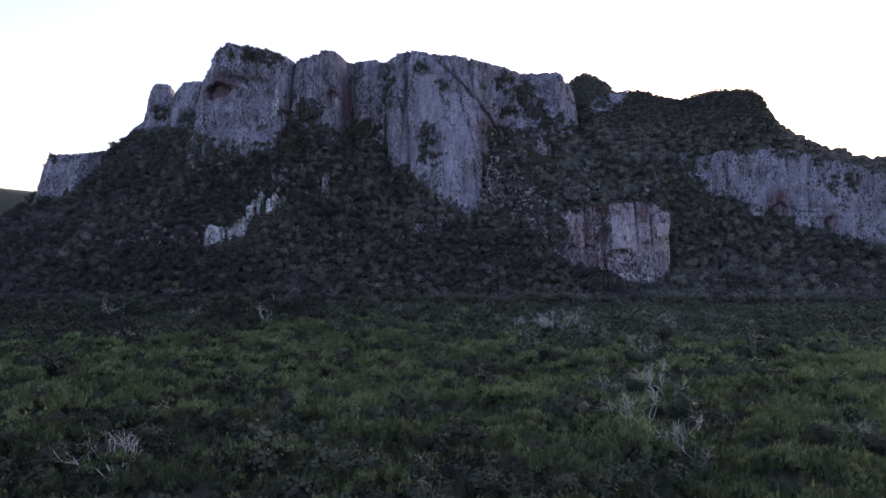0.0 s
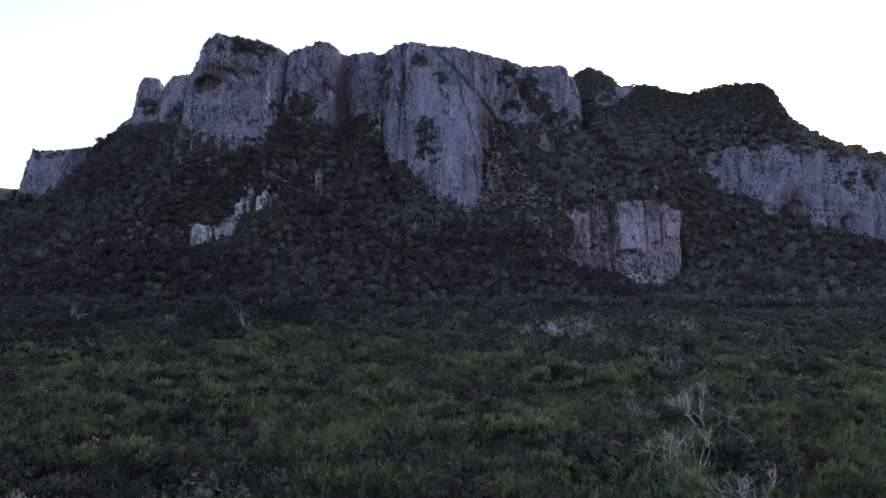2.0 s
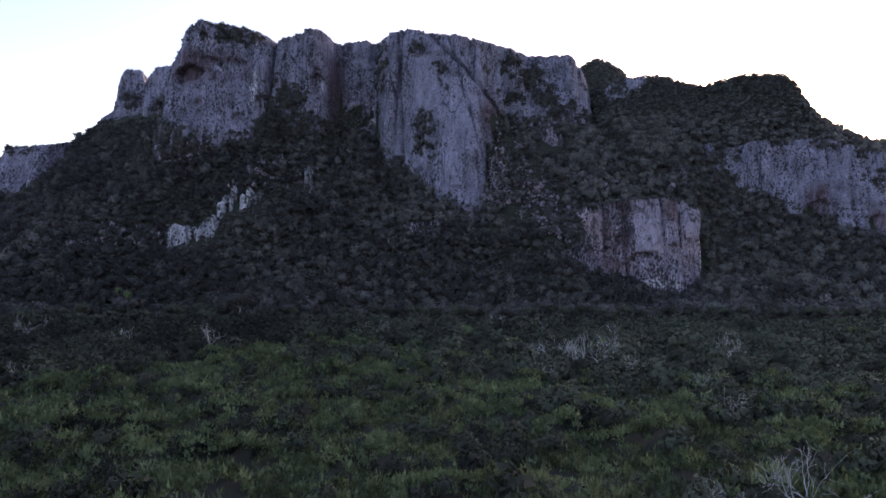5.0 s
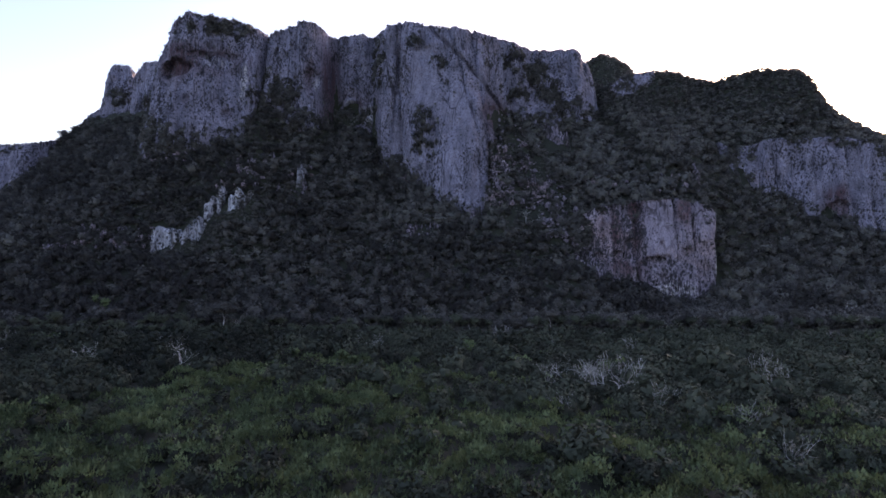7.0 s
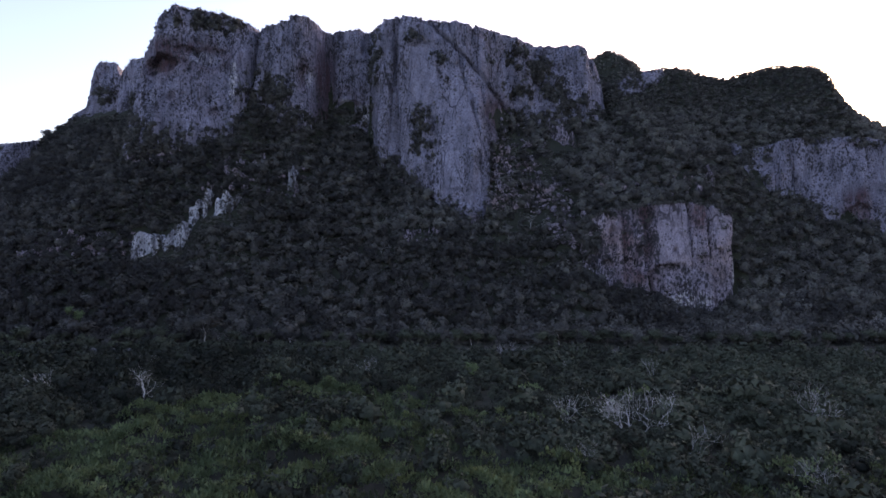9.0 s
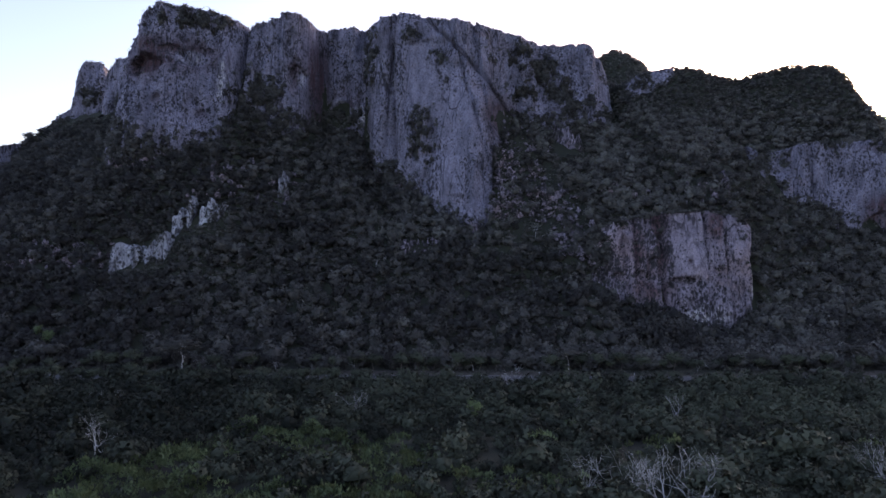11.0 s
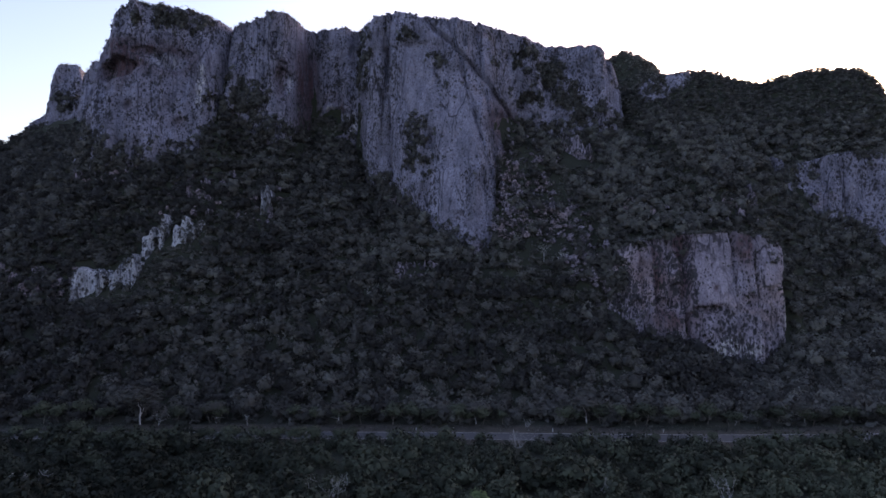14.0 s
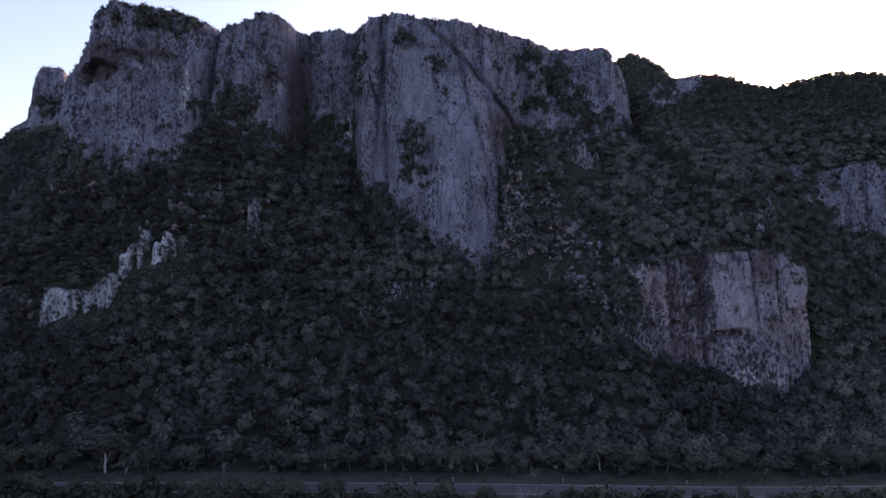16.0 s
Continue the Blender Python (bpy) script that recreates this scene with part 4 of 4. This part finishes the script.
BARE_AT = [(38, 208, 1, 1.35), (44, 210, 1, 1.3), (33, 211, 1, 1.1), (81, 217, 0, 1.0), (55, 161, 4, 0.95), (-69, 231, 2, 1.2), (31.5, 94, 1, 1.2), (35, 84, 1, 1.0), (-43, 80, 1, 0.9), (44, 121, 1, 1.2),
           (31, 119, 4, 0.8), (-4, 79, 4, 0.55), (63, 90, 4, 0.7), (-141, 258, 0, 1.1), (77, 213, 0, 1.0), (46, 197, 4, 0.9), (58, 178, 4, 0.9), (25, 187, 4, 0.8), (25, 213, 4, 1.0), (-87, 265, 3, 1.0), (-96, 237, 4, 1.1),
           (-57, 320, 2, 0.5), (27, 319, 1, 0.4), (90, 320, 2, 0.5), (-84, 320, 2, 0.6), (47, 408, 2, 1.1), (52, 407, 3, 1.1), (195, 355, 0, 1.1), (-98, 189, 3, 1.1), (233, 372, 2, 1.3), (246, 378, 2, 1.3), (288, 380, 3, 1.3), (-22, 262, 0, 0.8),
           (35, 268, 3, 0.8), (60, 262, 4, 0.9), (22, 300, 1, 0.7), (-30, 395, 3, 0.9), (-60, 370, 3, 0.9)]
used = set()
for x, y, k, g in BARE_AT:
    put(bares[k], x, y, (x * 37 + y * 11) % 360, g, k not in used)
    used.add(k)

UMBRELLA = "wide flat-topped tree with pale forked trunk at the forest edge"
flat = [leafy_tree(620 + k, 9.0, 6.5, LEAF_HILL, UMBRELLA, "trees at the forest edge", 0.26, BARK_BARE) for k in range(2)]
for n, (x, y, g) in enumerate(((-90, 321.5, 1.35), (-140, 327, 1.0), (-30, 322, 0.8), (46, 323, 0.9), (150, 327, 1.0), (-68, 324, 0.8), (112, 322, 0.8), (12, 322, 0.75))):
    put(flat[n % 2], x, y, 70 * n, g, n < 2)
limes = [leafy_tree(630 + k, 6.0, 2.2, LEAF_FIELD, "pale lime-green young tree standing above the scrub", "lime-green trees", 0.5) for k in range(1)]
for n, (x, y, g) in enumerate(((9, 257, 1.0), (-151, 343, 1.2), (30, 246, 0.7), (-158, 348, 0.9))):
    put(limes[0], x, y, 80 * n, g, n == 0)
TREE = "broad dark green tree beside the road"
trees = [leafy_tree(600 + k, 6.5, 3.6, LEAF_SCRUB, TREE, "trees beside the road") for k in range(4)]
rng = np.random.RandomState(77)
used = set()
for x in np.arange(-215, 225, 5.5):
    for row, (y, chance) in enumerate(((road_y(x) + 12, 0.9), (road_y(x) - 7.5, 1.0 if x < -18 else 0.22 if x < 88 else 0.9 if x < 104 else 0.35), (road_y(x) - 5.0, 0.9 if x < -18 else 0.0))):
        if rng.uniform() < chance and (row > 0 or min(abs(x + 90), abs(x + 55)) > 9):
            k = rng.randint(0, 4)
            put(trees[k], x + rng.uniform(-2, 2), y + rng.uniform(-1.5, 2.0), rng.uniform(0, 360), rng.uniform(0.6, 1.15) * (1.0 if row == 0 else 0.62 if row == 2 else 0.8 if x < -18 else 0.7), k not in used)
            used.add(k)
X, Y = np.meshgrid(np.arange(-210, 230, 0.9), np.concatenate([np.arange(-7.2, -3.7, 0.8), np.arange(3.7, 11.5, 0.9)]))
X, Y = (X + rng.uniform(-0.45, 0.45, X.shape)).ravel(), (Y + rng.uniform(-0.4, 0.4, Y.shape)).ravel()
ok = rng.uniform(size=len(X)) < 0.25 + 0.5 * smooth(-0.2, 0.4, fbm(X / 9, Y / 3, 5, 2, 81))
X, Y = X[ok], Y[ok] + road_y(X[ok])
size = rng.uniform(0.35, 0.8, len(X))
scatter("verge_grass", [tuft(470 + k, 8, 1.0) for k in range(6)], np.stack([X, Y, np.full(len(X), 0.05)], 1), size, size * rng.uniform(0.5, 1.2, len(X)), rng.uniform(0.2, 1.0, len(X)), LEAF_HILL, "rough dry grass along the edges of the road", "grass")
SHRUB = "dark rounded bush standing out of the bright scrub"
shrubs = [leafy_tree(640 + k, 4.2, 2.6, LEAF_SCRUB, SHRUB, "bushes on the plain") for k in range(4)]
used = set()
n = 0
while n < 130:
    y = rng.uniform(60, 240)
    x = rng.uniform(-0.75, 0.75) * y
    if rng.uniform() < 0.85 * (1 - float(field(np.array([x]), np.array([y]))[0])) + 0.15:
        k = rng.randint(0, 4)
        put(shrubs[k], x, y, rng.uniform(0, 360), rng.uniform(0.6, 1.15), k not in used)
        used.add(k)
        n += 1


# ---- small things by the road ----
def post(x, y, tall, label):
    bm = bmesh.new()
    bmesh.ops.create_cone(bm, segments=10, radius1=0.13, radius2=0.11, depth=tall, cap_ends=True)
    bmesh.ops.translate(bm, verts=bm.verts, vec=(0, 0, tall / 2))
    bmesh.ops.bevel(bm, geom=[e for e in bm.edges if abs(e.verts[0].co.z - e.verts[1].co.z) < 1e-4], offset=0.03, segments=2, affect="EDGES")
    me = bpy.data.meshes.new("road_post")
    bm.to_mesh(me)
    bm.free()
    me.materials.append(CONCRETE)
    ob = tagged(new("road_post", me), label, "post", "posts by the road")
    ob.location = (x, y, 0.05)


for x in (34.0, 5.0, -6.0, 66.0):
    post(x, float(road_y(x)) + 5.2, 1.0, "white painted concrete post on the road verge")


def low_wall(x, y, turn):
    """A short whitewashed wall with a gap, its coping and end pillars."""
    root = tagged(new("low_wall"), "low whitewashed wall at the edge of the trees", "wall")
    for name, cx, wide, deep, low, high in (("panel", -3.6, 4.6, 0.25, -0.3, 1.5), ("panel", 3.4, 5.6, 0.25, -0.3, 1.9), ("coping", 3.4, 5.8, 0.4, 1.9, 2.02), ("coping", -3.6, 4.8, 0.4, 1.5, 1.62),
                                            ("pillar", -6.2, 0.5, 0.5, -0.3, 2.1), ("pillar", 0.4, 0.5, 0.5, -0.3, 2.3), ("pillar", 6.4, 0.5, 0.5, -0.3, 2.3)):
        bm = bmesh.new()
        bmesh.ops.create_cube(bm, size=1, matrix=Matrix.Translation((cx, 0, (low + high) / 2)) @ Matrix.Diagonal((wide, deep, high - low, 1)))
        bmesh.ops.bevel(bm, geom=bm.edges[:], offset=0.03, segments=2, affect="EDGES")
        me = bpy.data.meshes.new(name)
        bm.to_mesh(me)
        bm.free()
        me.materials.append(WHITEWASH)
        child(name, me, root)
    root.matrix_world = pose(x, y, float(land(x, y)), 0, 0, turn)


low_wall(257, 379, 8)
